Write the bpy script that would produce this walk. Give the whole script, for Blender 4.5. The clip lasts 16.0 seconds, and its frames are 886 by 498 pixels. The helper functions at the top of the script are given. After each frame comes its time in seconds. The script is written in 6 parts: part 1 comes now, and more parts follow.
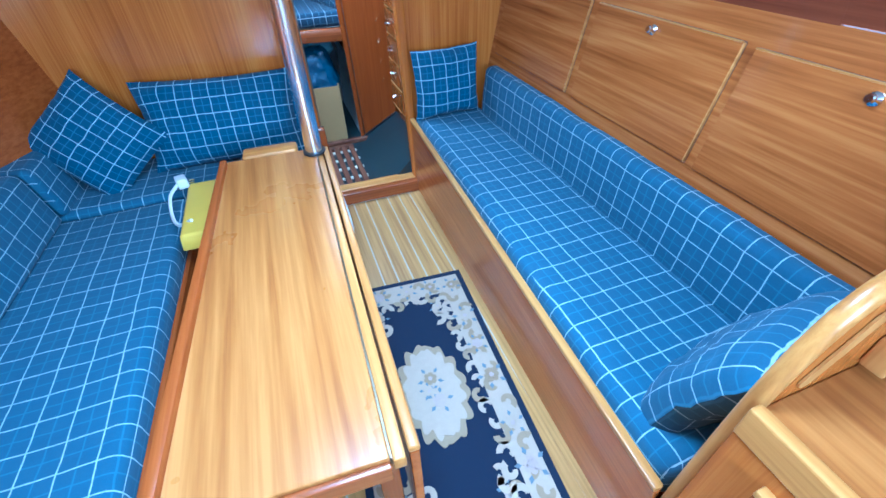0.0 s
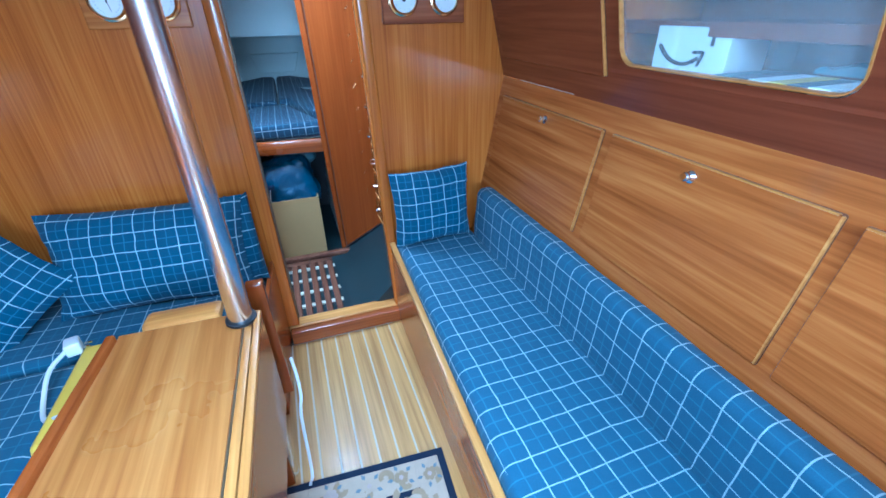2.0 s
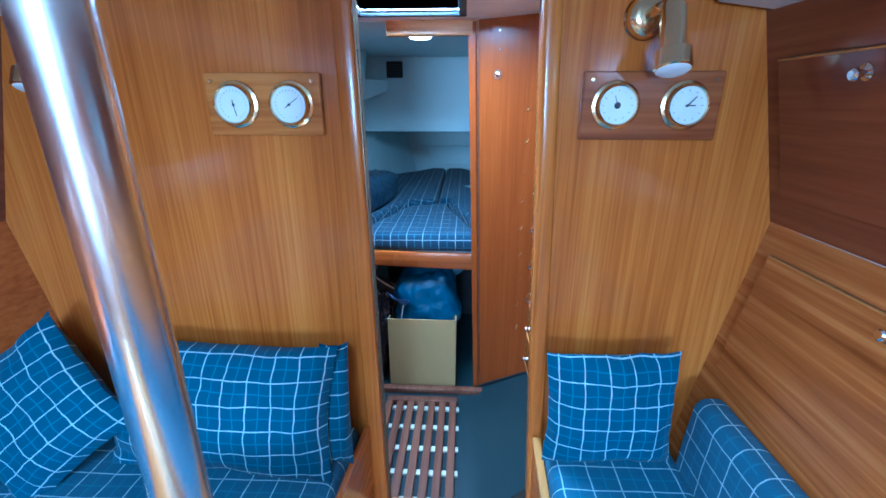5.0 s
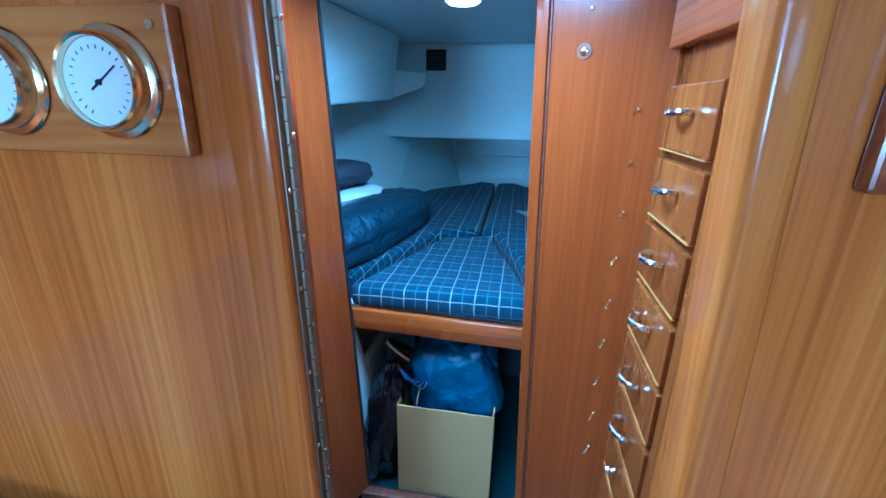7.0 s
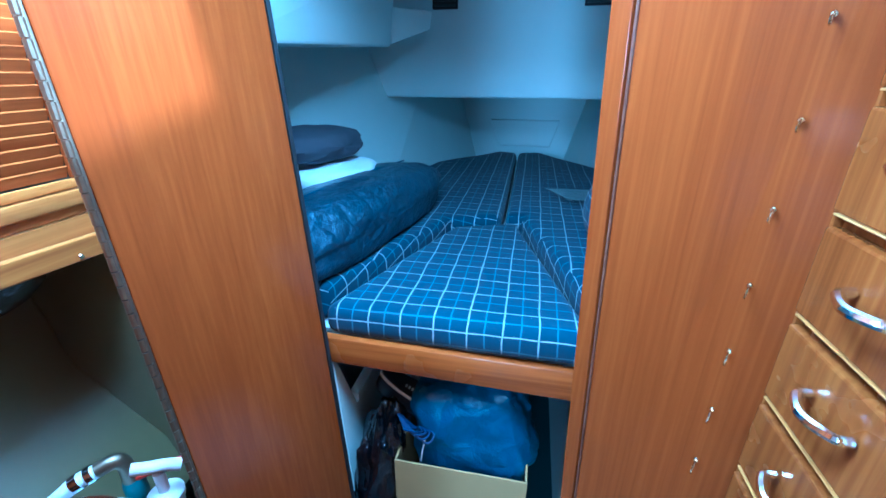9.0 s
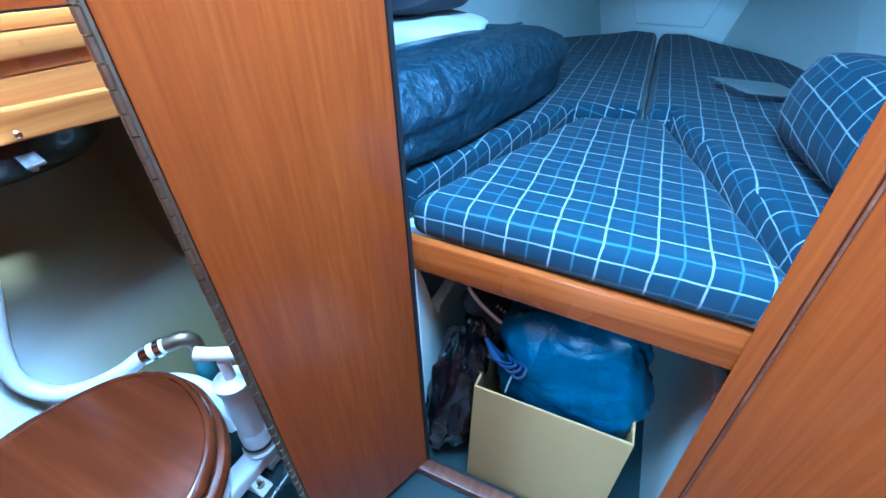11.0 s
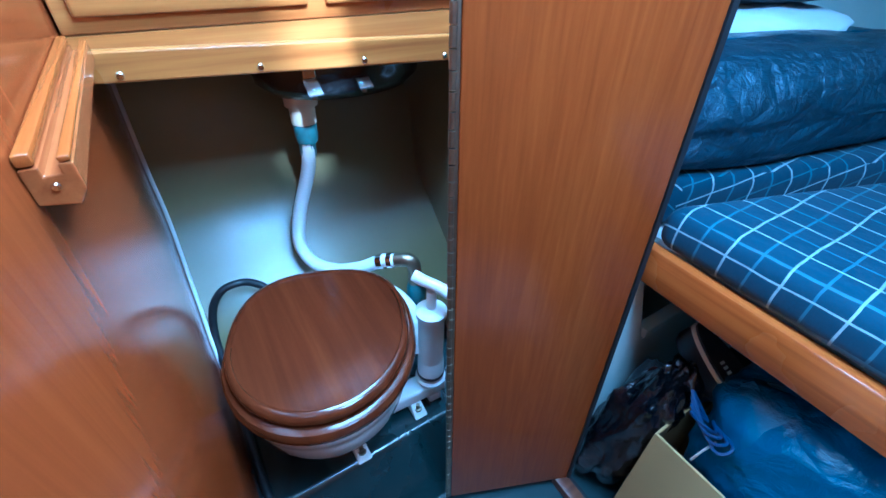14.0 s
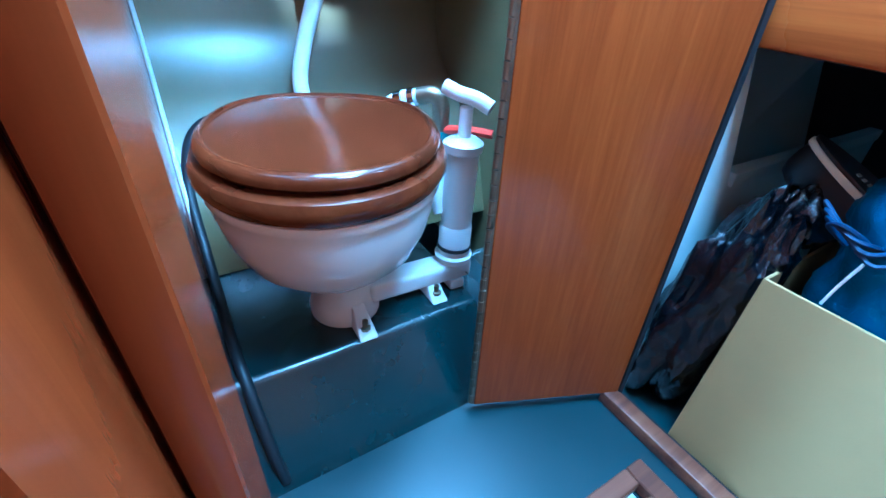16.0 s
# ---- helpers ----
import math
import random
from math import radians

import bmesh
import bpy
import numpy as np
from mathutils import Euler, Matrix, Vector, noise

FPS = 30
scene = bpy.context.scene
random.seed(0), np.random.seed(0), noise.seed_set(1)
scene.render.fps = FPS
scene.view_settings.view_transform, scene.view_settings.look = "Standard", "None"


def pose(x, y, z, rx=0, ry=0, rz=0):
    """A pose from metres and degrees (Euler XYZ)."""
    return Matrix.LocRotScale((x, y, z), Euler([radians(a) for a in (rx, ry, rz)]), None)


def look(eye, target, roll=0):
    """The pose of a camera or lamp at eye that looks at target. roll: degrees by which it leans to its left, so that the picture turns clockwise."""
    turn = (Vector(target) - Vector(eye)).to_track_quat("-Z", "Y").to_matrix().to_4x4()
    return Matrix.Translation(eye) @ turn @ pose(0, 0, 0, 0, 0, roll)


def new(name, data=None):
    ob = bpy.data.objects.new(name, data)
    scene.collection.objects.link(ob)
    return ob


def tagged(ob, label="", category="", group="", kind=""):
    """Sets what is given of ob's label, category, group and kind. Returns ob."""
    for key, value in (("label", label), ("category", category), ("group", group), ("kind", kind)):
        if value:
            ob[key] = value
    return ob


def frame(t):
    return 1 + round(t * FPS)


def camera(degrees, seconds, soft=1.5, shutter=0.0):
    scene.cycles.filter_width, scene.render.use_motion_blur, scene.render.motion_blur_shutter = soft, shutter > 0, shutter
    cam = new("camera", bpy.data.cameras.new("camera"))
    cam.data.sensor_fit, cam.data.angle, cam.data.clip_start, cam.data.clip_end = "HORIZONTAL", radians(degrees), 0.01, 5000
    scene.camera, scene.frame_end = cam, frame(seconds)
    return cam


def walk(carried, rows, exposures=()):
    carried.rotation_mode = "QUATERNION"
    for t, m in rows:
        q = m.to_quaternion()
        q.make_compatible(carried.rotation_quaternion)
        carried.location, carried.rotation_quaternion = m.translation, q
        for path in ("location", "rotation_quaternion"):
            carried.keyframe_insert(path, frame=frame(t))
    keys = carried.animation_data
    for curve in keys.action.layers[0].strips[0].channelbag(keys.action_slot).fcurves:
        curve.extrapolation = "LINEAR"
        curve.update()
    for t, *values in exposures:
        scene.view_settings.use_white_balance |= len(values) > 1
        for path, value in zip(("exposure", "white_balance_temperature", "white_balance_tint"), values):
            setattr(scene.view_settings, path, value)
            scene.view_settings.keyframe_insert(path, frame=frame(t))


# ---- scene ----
# Camera and walk
cam = camera(92.8, 16.0, soft=1.6)
PATH = [
    (0, (0.637, 0.637, 1.539), (1.158, 2.085, 0.261), -1.4),
    (0.5, (0.729, 0.714, 1.55), (1.26, 2.216, 0.341), -1.4),
    (1, (0.813, 0.824, 1.564), (1.369, 2.38, 0.437), -1.3),
    (1.5, (0.872, 0.958, 1.565), (1.444, 2.56, 0.513), -1.1),
    (2, (0.929, 1.133, 1.565), (1.509, 2.773, 0.579), -0.9),
    (2.5, (0.997, 1.322, 1.56), (1.508, 3.018, 0.633), -0.7),
    (3, (1.031, 1.423, 1.575), (1.439, 3.178, 0.706), -0.6),
    (3.5, (1.038, 1.46, 1.611), (1.363, 3.269, 0.822), -0.6),
    (4, (1.041, 1.527, 1.637), (1.283, 3.38, 0.923), -0.4),
    (4.5, (1.045, 1.648, 1.634), (1.143, 3.526, 0.954), -0.0),
    (4.7, (1.057, 1.738, 1.625), (1.072, 3.624, 0.96), -0.0),
    (6.8, (1.071, 2.557, 1.585), (0.74, 4.422, 0.944), 0.9),
    (7, (1.053, 2.634, 1.586), (0.728, 4.5, 0.944), 1.0),
    (7.5, (1.011, 2.845, 1.576), (0.65, 4.709, 0.946), 0.9),
    (8, (0.988, 2.955, 1.582), (0.626, 4.818, 0.952), 0.7),
    (8.2, (0.98, 2.982, 1.578), (0.617, 4.847, 0.953), 0.6),
    (10.3, (0.92, 3.309, 1.398), (0.466, 4.889, 0.259), -0.3),
    (10.5, (0.901, 3.321, 1.391), (0.405, 4.877, 0.237), -0.2),
    (11, (0.833, 3.325, 1.376), (0.188, 4.807, 0.199), 0.8),
    (11.5, (0.795, 3.317, 1.346), (-0.024, 4.703, 0.16), 1.7),
    (12, (0.787, 3.309, 1.325), (-0.201, 4.577, 0.135), 2.0),
    (12.5, (0.787, 3.304, 1.333), (-0.346, 4.431, 0.131), 1.9),
    (13, (0.794, 3.29, 1.333), (-0.44, 4.298, 0.125), 2.0),
    (13.5, (0.792, 3.289, 1.334), (-0.501, 4.209, 0.118), 2.0),
    (14, (0.798, 3.292, 1.342), (-0.526, 4.159, 0.118), 1.9),
    (14.5, (0.808, 3.292, 1.327), (-0.533, 4.126, 0.101), 1.8),
    (15, (0.814, 3.255, 1.22), (-0.532, 4.083, -0.006), 2.2),
    (15.5, (0.825, 3.229, 1.04), (-0.536, 4.08, -0.153), 3.1),
    (16, (0.829, 3.205, 0.855), (-0.554, 4.128, -0.256), 4.5),
]
# the clip's camera opens up and turns cooler towards the heads
EXPOSURES = [
    (0.0, 1.20, 4250, 9), (2.5, 1.22, 4400, 8), (4.5, 1.36, 4150, 4), (7.0, 1.30, 3700, -1), (8.2, 1.35, 3500, -6),
    (10.3, 1.95, 3950, 1), (12.0, 1.95, 4050, 5), (13.2, 1.70, 3900, 2), (14.0, 1.42, 3750, 0), (15.0, 1.50, 3750, -2), (15.5, 1.90, 3900, 0), (16.0, 2.35, 3550, -5),
]
walk(cam, [(t, look(eye, target, roll)) for t, eye, target, roll in PATH], EXPOSURES)

# Light: overcast daylight through the hatches, the companionway and the portlights
world = bpy.data.worlds.new("sky")
scene.world = world
world.use_nodes = True
wn, wl = world.node_tree.nodes, world.node_tree.links
sky = wn.new("ShaderNodeTexSky")
sky.sky_type, sky.sun_disc = "NISHITA", False
sky.sun_elevation, sky.sun_rotation = radians(41.5), radians(85)
wl.new(sky.outputs["Color"], wn["Background"].inputs["Color"])
wn["Background"].inputs["Strength"].default_value = 0.07

sun_lamp = bpy.data.lights.new("sun", "SUN")
sun_lamp.energy, sun_lamp.angle, sun_lamp.color = 5.0, radians(4.0), (1.0, 0.96, 0.90)
new("sun", sun_lamp).matrix_world = look((9.0, 0.8, 9.1), (0.0, 1.5, 1.1))


def day_lamp(eye, target, w, h, watts, color=(0.68, 0.90, 1.0)):
    """Daylight that enters by one opening."""
    data = bpy.data.lights.new("daylight", "AREA")
    data.shape, data.size, data.size_y, data.energy, data.color = "RECTANGLE", w, h, watts, color
    ob = new("daylight", data)
    ob.matrix_world = look(eye, target)
    return ob


day_lamp((0.74, 1.30, 1.985), (0.78, 1.301, 0), 0.60, 0.56, 20)          # saloon hatch
day_lamp((0.73, -0.90, 1.62), (0.80, 1.6, 1.25), 0.66, 0.60, 34)         # companionway
day_lamp((0.83, 3.61, 2.005), (0.83, 3.611, 0), 0.40, 0.36, 13)          # passage hatch
day_lamp((0.15, 3.62, 2.005), (0.15, 3.60, 0), 0.54, 0.64, 16)           # heads hatch
day_lamp((0.824, 4.262, 1.905), (0.824, 4.40, 0), 0.09, 0.09, 0.6, (0.70, 0.94, 1.0))   # forepeak ceiling light


# ---- materials ----
def mat(name, base=(0.5, 0.5, 0.5), rough=0.5, metal=0.0, coat=0.0):
    m = bpy.data.materials.new(name)
    m.use_nodes = True
    b = m.node_tree.nodes["Principled BSDF"]
    b.inputs["Base Color"].default_value = (*base, 1)
    b.inputs["Roughness"].default_value = rough
    b.inputs["Metallic"].default_value = metal
    b.inputs["Coat Weight"].default_value = coat
    b.inputs["Coat Roughness"].default_value = 0.08
    return m, m.node_tree.nodes, m.node_tree.links, b


def ramp(n, stops):
    r = n.new("ShaderNodeValToRGB")
    e = r.color_ramp.elements
    while len(e) < len(stops):
        e.new(0.5)
    for k, (p, c) in zip(e, stops):
        k.position, k.color = p, (*c, 1)
    return r


def mixed(n, l, a, b, fac, blend="MIX"):
    x = n.new("ShaderNodeMix")
    x.data_type, x.blend_type = "RGBA", blend
    for sock, v in ((x.inputs[6], a), (x.inputs[7], b), (x.inputs[0], fac)):
        if isinstance(v, bpy.types.NodeSocket):
            l.new(v, sock)
        else:
            sock.default_value = v
    return x.outputs[2]


def noise_at(n, l, vec, scale, detail=4.0, rough=0.55, dist=0.0):
    t = n.new("ShaderNodeTexNoise")
    t.inputs["Scale"].default_value, t.inputs["Detail"].default_value = scale, detail
    t.inputs["Roughness"].default_value, t.inputs["Distortion"].default_value = rough, dist
    if vec is not None:
        l.new(vec, t.inputs["Vector"])
    return t


def mapped(n, l, scale, kind="Object"):
    c, m = n.new("ShaderNodeTexCoord"), n.new("ShaderNodeMapping")
    m.inputs["Scale"].default_value = scale
    l.new(c.outputs[kind], m.inputs["Vector"])
    return m.outputs["Vector"]


def bumped(n, l, b, height, strength=0.1, dist=0.004):
    u = n.new("ShaderNodeBump")
    u.inputs["Strength"].default_value, u.inputs["Distance"].default_value = strength, dist
    l.new(height, u.inputs["Height"])
    l.new(u.outputs["Normal"], b.inputs["Normal"])


def wood(name, dark, mid, light, axis, rough=0.28, coat=0.35, stripe=70.0, band=9.0, spread=0.10, wide_ramp=0.15):
    """Varnished wood with its grain along one axis (0, 1, 2)."""
    m, n, l, b = mat(name, mid, rough, 0, coat * 0.5)
    b.inputs["Specular IOR Level"].default_value = 0.34
    fine, wide = [stripe] * 3, [band] * 3
    fine[axis], wide[axis] = 1.6, 0.7
    f = noise_at(n, l, mapped(n, l, fine), 1.0, 5, 0.6, 0.15)
    w = noise_at(n, l, mapped(n, l, wide), 1.0, 3, 0.5, 0.6)
    info = n.new("ShaderNodeObjectInfo")
    s = n.new("ShaderNodeMath"); s.operation = "MULTIPLY_ADD"
    l.new(f.outputs["Fac"], s.inputs[0]); s.inputs[1].default_value = 0.55
    half = n.new("ShaderNodeMath"); half.operation = "MULTIPLY"; half.inputs[1].default_value = 0.45
    l.new(w.outputs["Fac"], half.inputs[0]); l.new(half.outputs[0], s.inputs[2])
    tone = n.new("ShaderNodeMath"); tone.operation = "MULTIPLY_ADD"
    l.new(info.outputs["Random"], tone.inputs[0]); tone.inputs[1].default_value = spread
    off = n.new("ShaderNodeMath"); off.operation = "SUBTRACT"; off.inputs[1].default_value = spread / 2
    l.new(s.outputs[0], off.inputs[0]); l.new(off.outputs[0], tone.inputs[2])
    r = ramp(n, [(0.50 - wide_ramp, dark), (0.50, mid), (0.50 + wide_ramp, light)])
    l.new(tone.outputs[0], r.inputs["Fac"])
    worn = noise_at(n, l, mapped(n, l, (3, 3, 3)), 1.0, 4, 0.6)
    l.new(r.outputs["Color"], b.inputs["Base Color"])
    rr = n.new("ShaderNodeMapRange")
    rr.inputs["To Min"].default_value, rr.inputs["To Max"].default_value = rough - 0.02, rough + 0.04
    l.new(worn.outputs["Fac"], rr.inputs["Value"]); l.new(rr.outputs["Result"], b.inputs["Roughness"])
    bumped(n, l, b, f.outputs["Fac"], 0.06, 0.002)
    return m


W_BULK = wood("bulkhead_veneer", (0.30, 0.070, 0.008), (0.47, 0.136, 0.016), (0.60, 0.218, 0.034), 2, 0.22, 0.5, 120, 7, 0.04, 0.20)
W_BULK_Y = wood("vanity_veneer", (0.28, 0.080, 0.013), (0.43, 0.150, 0.025), (0.55, 0.225, 0.046), 1, 0.20, 0.8, 60, 9)
W_LOCK = wood("locker_veneer", (0.21, 0.052, 0.009), (0.38, 0.114, 0.020), (0.54, 0.205, 0.045), 1, 0.24, 0.5, 60, 24, 0.04, 0.18)
# upper_veneer: the purple-brown cast of blue reflections is put into its colour
W_LEDGE = wood("upper_veneer", (0.105, 0.023, 0.011), (0.180, 0.044, 0.017), (0.26, 0.072, 0.026), 1, 0.20, 0.8, 50, 14, 0.08, 0.26)
W_RED_Z = wood("mahogany_upright", (0.125, 0.022, 0.0035), (0.205, 0.042, 0.006), (0.29, 0.072, 0.010), 2, 0.22, 0.5, 110, 7, 0.06, 0.34)
W_RED_Y = wood("mahogany_long", (0.19, 0.040, 0.007), (0.31, 0.074, 0.012), (0.41, 0.118, 0.020), 1, 0.24, 0.4, 70, 5, 0.08, 0.20)
W_FRONT = wood("settee_front_veneer", (0.33, 0.080, 0.012), (0.50, 0.140, 0.022), (0.62, 0.205, 0.036), 1, 0.24, 0.4, 70, 6, 0.08, 0.20)
W_RED_X = wood("mahogany_cross", (0.16, 0.036, 0.008), (0.27, 0.068, 0.014), (0.37, 0.110, 0.024), 0, 0.24, 0.4, 70, 5, 0.08, 0.20)
W_TABLE = wood("table_veneer", (0.25, 0.078, 0.013), (0.38, 0.140, 0.027), (0.49, 0.212, 0.050), 1, 0.27, 0.4, 50, 16)
W_EDGE_Y = wood("light_edge_long", (0.36, 0.140, 0.028), (0.51, 0.225, 0.050), (0.62, 0.315, 0.085), 1, 0.30, 0.3, 60, 10)
W_EDGE_X = wood("light_edge_cross", (0.36, 0.140, 0.028), (0.51, 0.225, 0.050), (0.62, 0.315, 0.085), 0, 0.30, 0.3, 60, 10)
W_EDGE_Z = wood("light_edge_upright", (0.36, 0.140, 0.028), (0.51, 0.225, 0.050), (0.62, 0.315, 0.085), 2, 0.30, 0.3, 60, 10)
W_SOLE = wood("teak_plank", (0.36, 0.180, 0.050), (0.52, 0.285, 0.085), (0.62, 0.37, 0.125), 1, 0.34, 0.12, 60, 16, 0.16)
W_LINING = wood("varnished_lining", (0.12, 0.020, 0.004), (0.20, 0.038, 0.006), (0.28, 0.062, 0.010), 2, 0.16, 0.0, 60, 5, 0.06, 0.34)
W_LINING.node_tree.nodes["Principled BSDF"].inputs["Specular IOR Level"].default_value = 0.14
W_GRATE = wood("grating_teak", (0.075, 0.026, 0.014), (0.135, 0.048, 0.024), (0.19, 0.078, 0.040), 1, 0.40, 0.1, 60, 8)
W_LID = wood("toilet_lid_wood", (0.032, 0.0065, 0.002), (0.068, 0.0145, 0.004), (0.115, 0.028, 0.007), 0, 0.17, 0.4, 30, 9, 0.06, 0.26)
W_DRAWER = wood("drawer_veneer", (0.135, 0.031, 0.005), (0.225, 0.061, 0.009), (0.31, 0.100, 0.016), 2, 0.26, 0.35, 80, 6, 0.10, 0.18)
W_BOARD = wood("berth_board", (0.18, 0.038, 0.005), (0.30, 0.072, 0.009), (0.40, 0.120, 0.018), 0, 0.26, 0.4, 60, 8, 0.1, 0.18)
W_PLAQUE = wood("plaque_wood", (0.34, 0.10, 0.018), (0.48, 0.17, 0.032), (0.58, 0.24, 0.055), 0, 0.22, 0.5, 60, 9)
W_PLAQUE_RED = wood("plaque_red_wood", (0.17, 0.042, 0.014), (0.27, 0.075, 0.022), (0.36, 0.12, 0.036), 0, 0.22, 0.5, 60, 9)


def fabric(name, ground, pale, line, faint, pitch=0.086, fade=0.17):
    """Woven cloth with a windowpane check, laid out in metres by the UV map."""
    m, n, l, b = mat(name, ground, 0.85)
    b.inputs["Sheen Weight"].default_value = 0.06
    uv = n.new("ShaderNodeTexCoord")
    wob = noise_at(n, l, uv.outputs["UV"], 9.0, 2)
    add = n.new("ShaderNodeVectorMath"); add.operation = "MULTIPLY_ADD"
    l.new(wob.outputs["Color"], add.inputs[0]); add.inputs[1].default_value = (0.010, 0.010, 0)
    l.new(uv.outputs["UV"], add.inputs[2])
    sep = n.new("ShaderNodeSeparateXYZ"); l.new(add.outputs[0], sep.inputs[0])

    def stripes(sock, step, width, shift):
        a = n.new("ShaderNodeMath"); a.operation = "MULTIPLY_ADD"; a.inputs[1].default_value = 1 / step; a.inputs[2].default_value = shift
        l.new(sock, a.inputs[0])
        f = n.new("ShaderNodeMath"); f.operation = "PINGPONG"; f.inputs[1].default_value = 0.5
        l.new(a.outputs[0], f.inputs[0])
        c = n.new("ShaderNodeMapRange"); c.interpolation_type = "SMOOTHSTEP"
        c.inputs["From Min"].default_value, c.inputs["From Max"].default_value = width / step * 0.5, width / step * 0.85
        c.inputs["To Min"].default_value, c.inputs["To Max"].default_value = 1, 0
        l.new(f.outputs[0], c.inputs["Value"])
        return c.outputs["Result"]

    def most(a, c):
        x = n.new("ShaderNodeMath"); x.operation = "MAXIMUM"; l.new(a, x.inputs[0]); l.new(c, x.inputs[1]); return x.outputs[0]

    strong = most(stripes(sep.outputs["X"], pitch, 0.0027, 0.0), stripes(sep.outputs["Y"], pitch, 0.0027, 0.0))
    weak = most(stripes(sep.outputs["X"], pitch, 0.0030, 0.5), stripes(sep.outputs["Y"], pitch, 0.0030, 0.5))
    weave = noise_at(n, l, uv.outputs["UV"], 320, 3, 0.7)
    blot = noise_at(n, l, uv.outputs["UV"], 14, 6, 0.7)
    g = mixed(n, l, (*ground, 1), (*pale, 1), blot.outputs["Fac"])
    g = mixed(n, l, g, (*[c * 0.7 for c in ground], 1), weave.outputs["Fac"])
    dim = n.new("ShaderNodeMath"); dim.operation = "MULTIPLY"; dim.inputs[1].default_value = fade; l.new(weak, dim.inputs[0])
    g = mixed(n, l, g, (*faint, 1), dim.outputs[0])
    hot = n.new("ShaderNodeMath"); hot.operation = "MULTIPLY"; l.new(strong, hot.inputs[0])
    worn = n.new("ShaderNodeMapRange"); worn.inputs["From Min"].default_value, worn.inputs["From Max"].default_value = 0.30, 0.70
    worn.inputs["To Min"].default_value, worn.inputs["To Max"].default_value = 0.56, 1.0
    l.new(noise_at(n, l, uv.outputs["UV"], 55, 3).outputs["Fac"], worn.inputs["Value"]); l.new(worn.outputs["Result"], hot.inputs[1])
    l.new(mixed(n, l, g, (*line, 1), hot.outputs[0]), b.inputs["Base Color"])
    soft = noise_at(n, l, uv.outputs["UV"], 22, 3)
    tot = n.new("ShaderNodeMath"); tot.operation = "MULTIPLY_ADD"; tot.inputs[1].default_value = 0.08
    l.new(weave.outputs["Fac"], tot.inputs[0]); l.new(soft.outputs["Fac"], tot.inputs[2])
    bumped(n, l, b, tot.outputs[0], 0.35, 0.006)
    return m


F_SEAT = fabric("blue_check_cloth", (0.024, 0.098, 0.170), (0.046, 0.158, 0.250), (0.44, 0.58, 0.64), (0.14, 0.36, 0.50))
F_PILLOW = fabric("dark_blue_check_cloth", (0.005, 0.066, 0.130), (0.012, 0.105, 0.190), (0.46, 0.64, 0.72), (0.10, 0.30, 0.44), 0.077, 0.28)
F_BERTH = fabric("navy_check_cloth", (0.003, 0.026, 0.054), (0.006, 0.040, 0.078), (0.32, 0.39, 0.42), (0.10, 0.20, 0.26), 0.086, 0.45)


def creased(name, base, rough, coat, scale, grit=0.25):
    """Crumpled thin sheet: sharp folds over stains."""
    m, n, l, b = mat(name, base, rough, 0, coat)
    v = mapped(n, l, (1, 1, 1))
    warp = noise_at(n, l, v, scale * 0.5, 3)
    mix = n.new("ShaderNodeVectorMath"); mix.operation = "MULTIPLY_ADD"
    l.new(warp.outputs["Color"], mix.inputs[0]); mix.inputs[1].default_value = (0.12, 0.12, 0.12); l.new(v, mix.inputs[2])
    vor = n.new("ShaderNodeTexVoronoi"); vor.feature = "DISTANCE_TO_EDGE"; vor.inputs["Scale"].default_value = scale
    l.new(mix.outputs[0], vor.inputs["Vector"])
    fine = noise_at(n, l, v, scale * 3, 5, 0.65, 0.8)
    tot = n.new("ShaderNodeMath"); tot.operation = "MULTIPLY_ADD"; tot.inputs[1].default_value = grit
    l.new(fine.outputs["Fac"], tot.inputs[0]); l.new(vor.outputs["Distance"], tot.inputs[2])
    l.new(mixed(n, l, (*[c * 0.75 for c in base], 1), (*[c * 1.3 for c in base], 1), fine.outputs["Fac"]), b.inputs["Base Color"])
    bumped(n, l, b, tot.outputs[0], 0.75, 0.03)
    return m


def plain(name, base, rough, metal=0.0, coat=0.0, vary=0.12, scale=9.0, bump=0.05):
    """One material with stains and a fine relief."""
    m, n, l, b = mat(name, base, rough, metal, coat)
    v = mapped(n, l, (1, 1, 1))
    big, small = noise_at(n, l, v, scale, 5, 0.6), noise_at(n, l, v, scale * 22, 3)
    c = mixed(n, l, (*[x * (1 - vary) for x in base], 1), (*[min(1, x * (1 + vary)) for x in base], 1), big.outputs["Fac"])
    l.new(c, b.inputs["Base Color"])
    rr = n.new("ShaderNodeMapRange")
    rr.inputs["To Min"].default_value, rr.inputs["To Max"].default_value = max(0.02, rough - 0.06), rough + 0.08
    l.new(big.outputs["Fac"], rr.inputs["Value"]); l.new(rr.outputs["Result"], b.inputs["Roughness"])
    bumped(n, l, b, small.outputs["Fac"], bump, 0.002)
    return m


WHITE = plain("white_headliner", (0.74, 0.76, 0.77), 0.5)
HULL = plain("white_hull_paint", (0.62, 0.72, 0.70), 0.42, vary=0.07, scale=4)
CAULK = plain("pale_caulking", (0.52, 0.45, 0.33), 0.6)
STEEL = plain("polished_steel", (0.86, 0.89, 0.91), 0.22, 1.0, vary=0.04, scale=5, bump=0.02)
CHROME = plain("chrome", (0.80, 0.82, 0.84), 0.10, 1.0, vary=0.03)
BRASS = plain("polished_brass", (0.80, 0.67, 0.42), 0.16, 1.0, vary=0.08)
HINGE = plain("worn_hinge_metal", (0.24, 0.20, 0.14), 0.44, 1.0, vary=0.3, scale=60)
DIAL = plain("white_dial", (0.82, 0.86, 0.88), 0.3, vary=0.03)
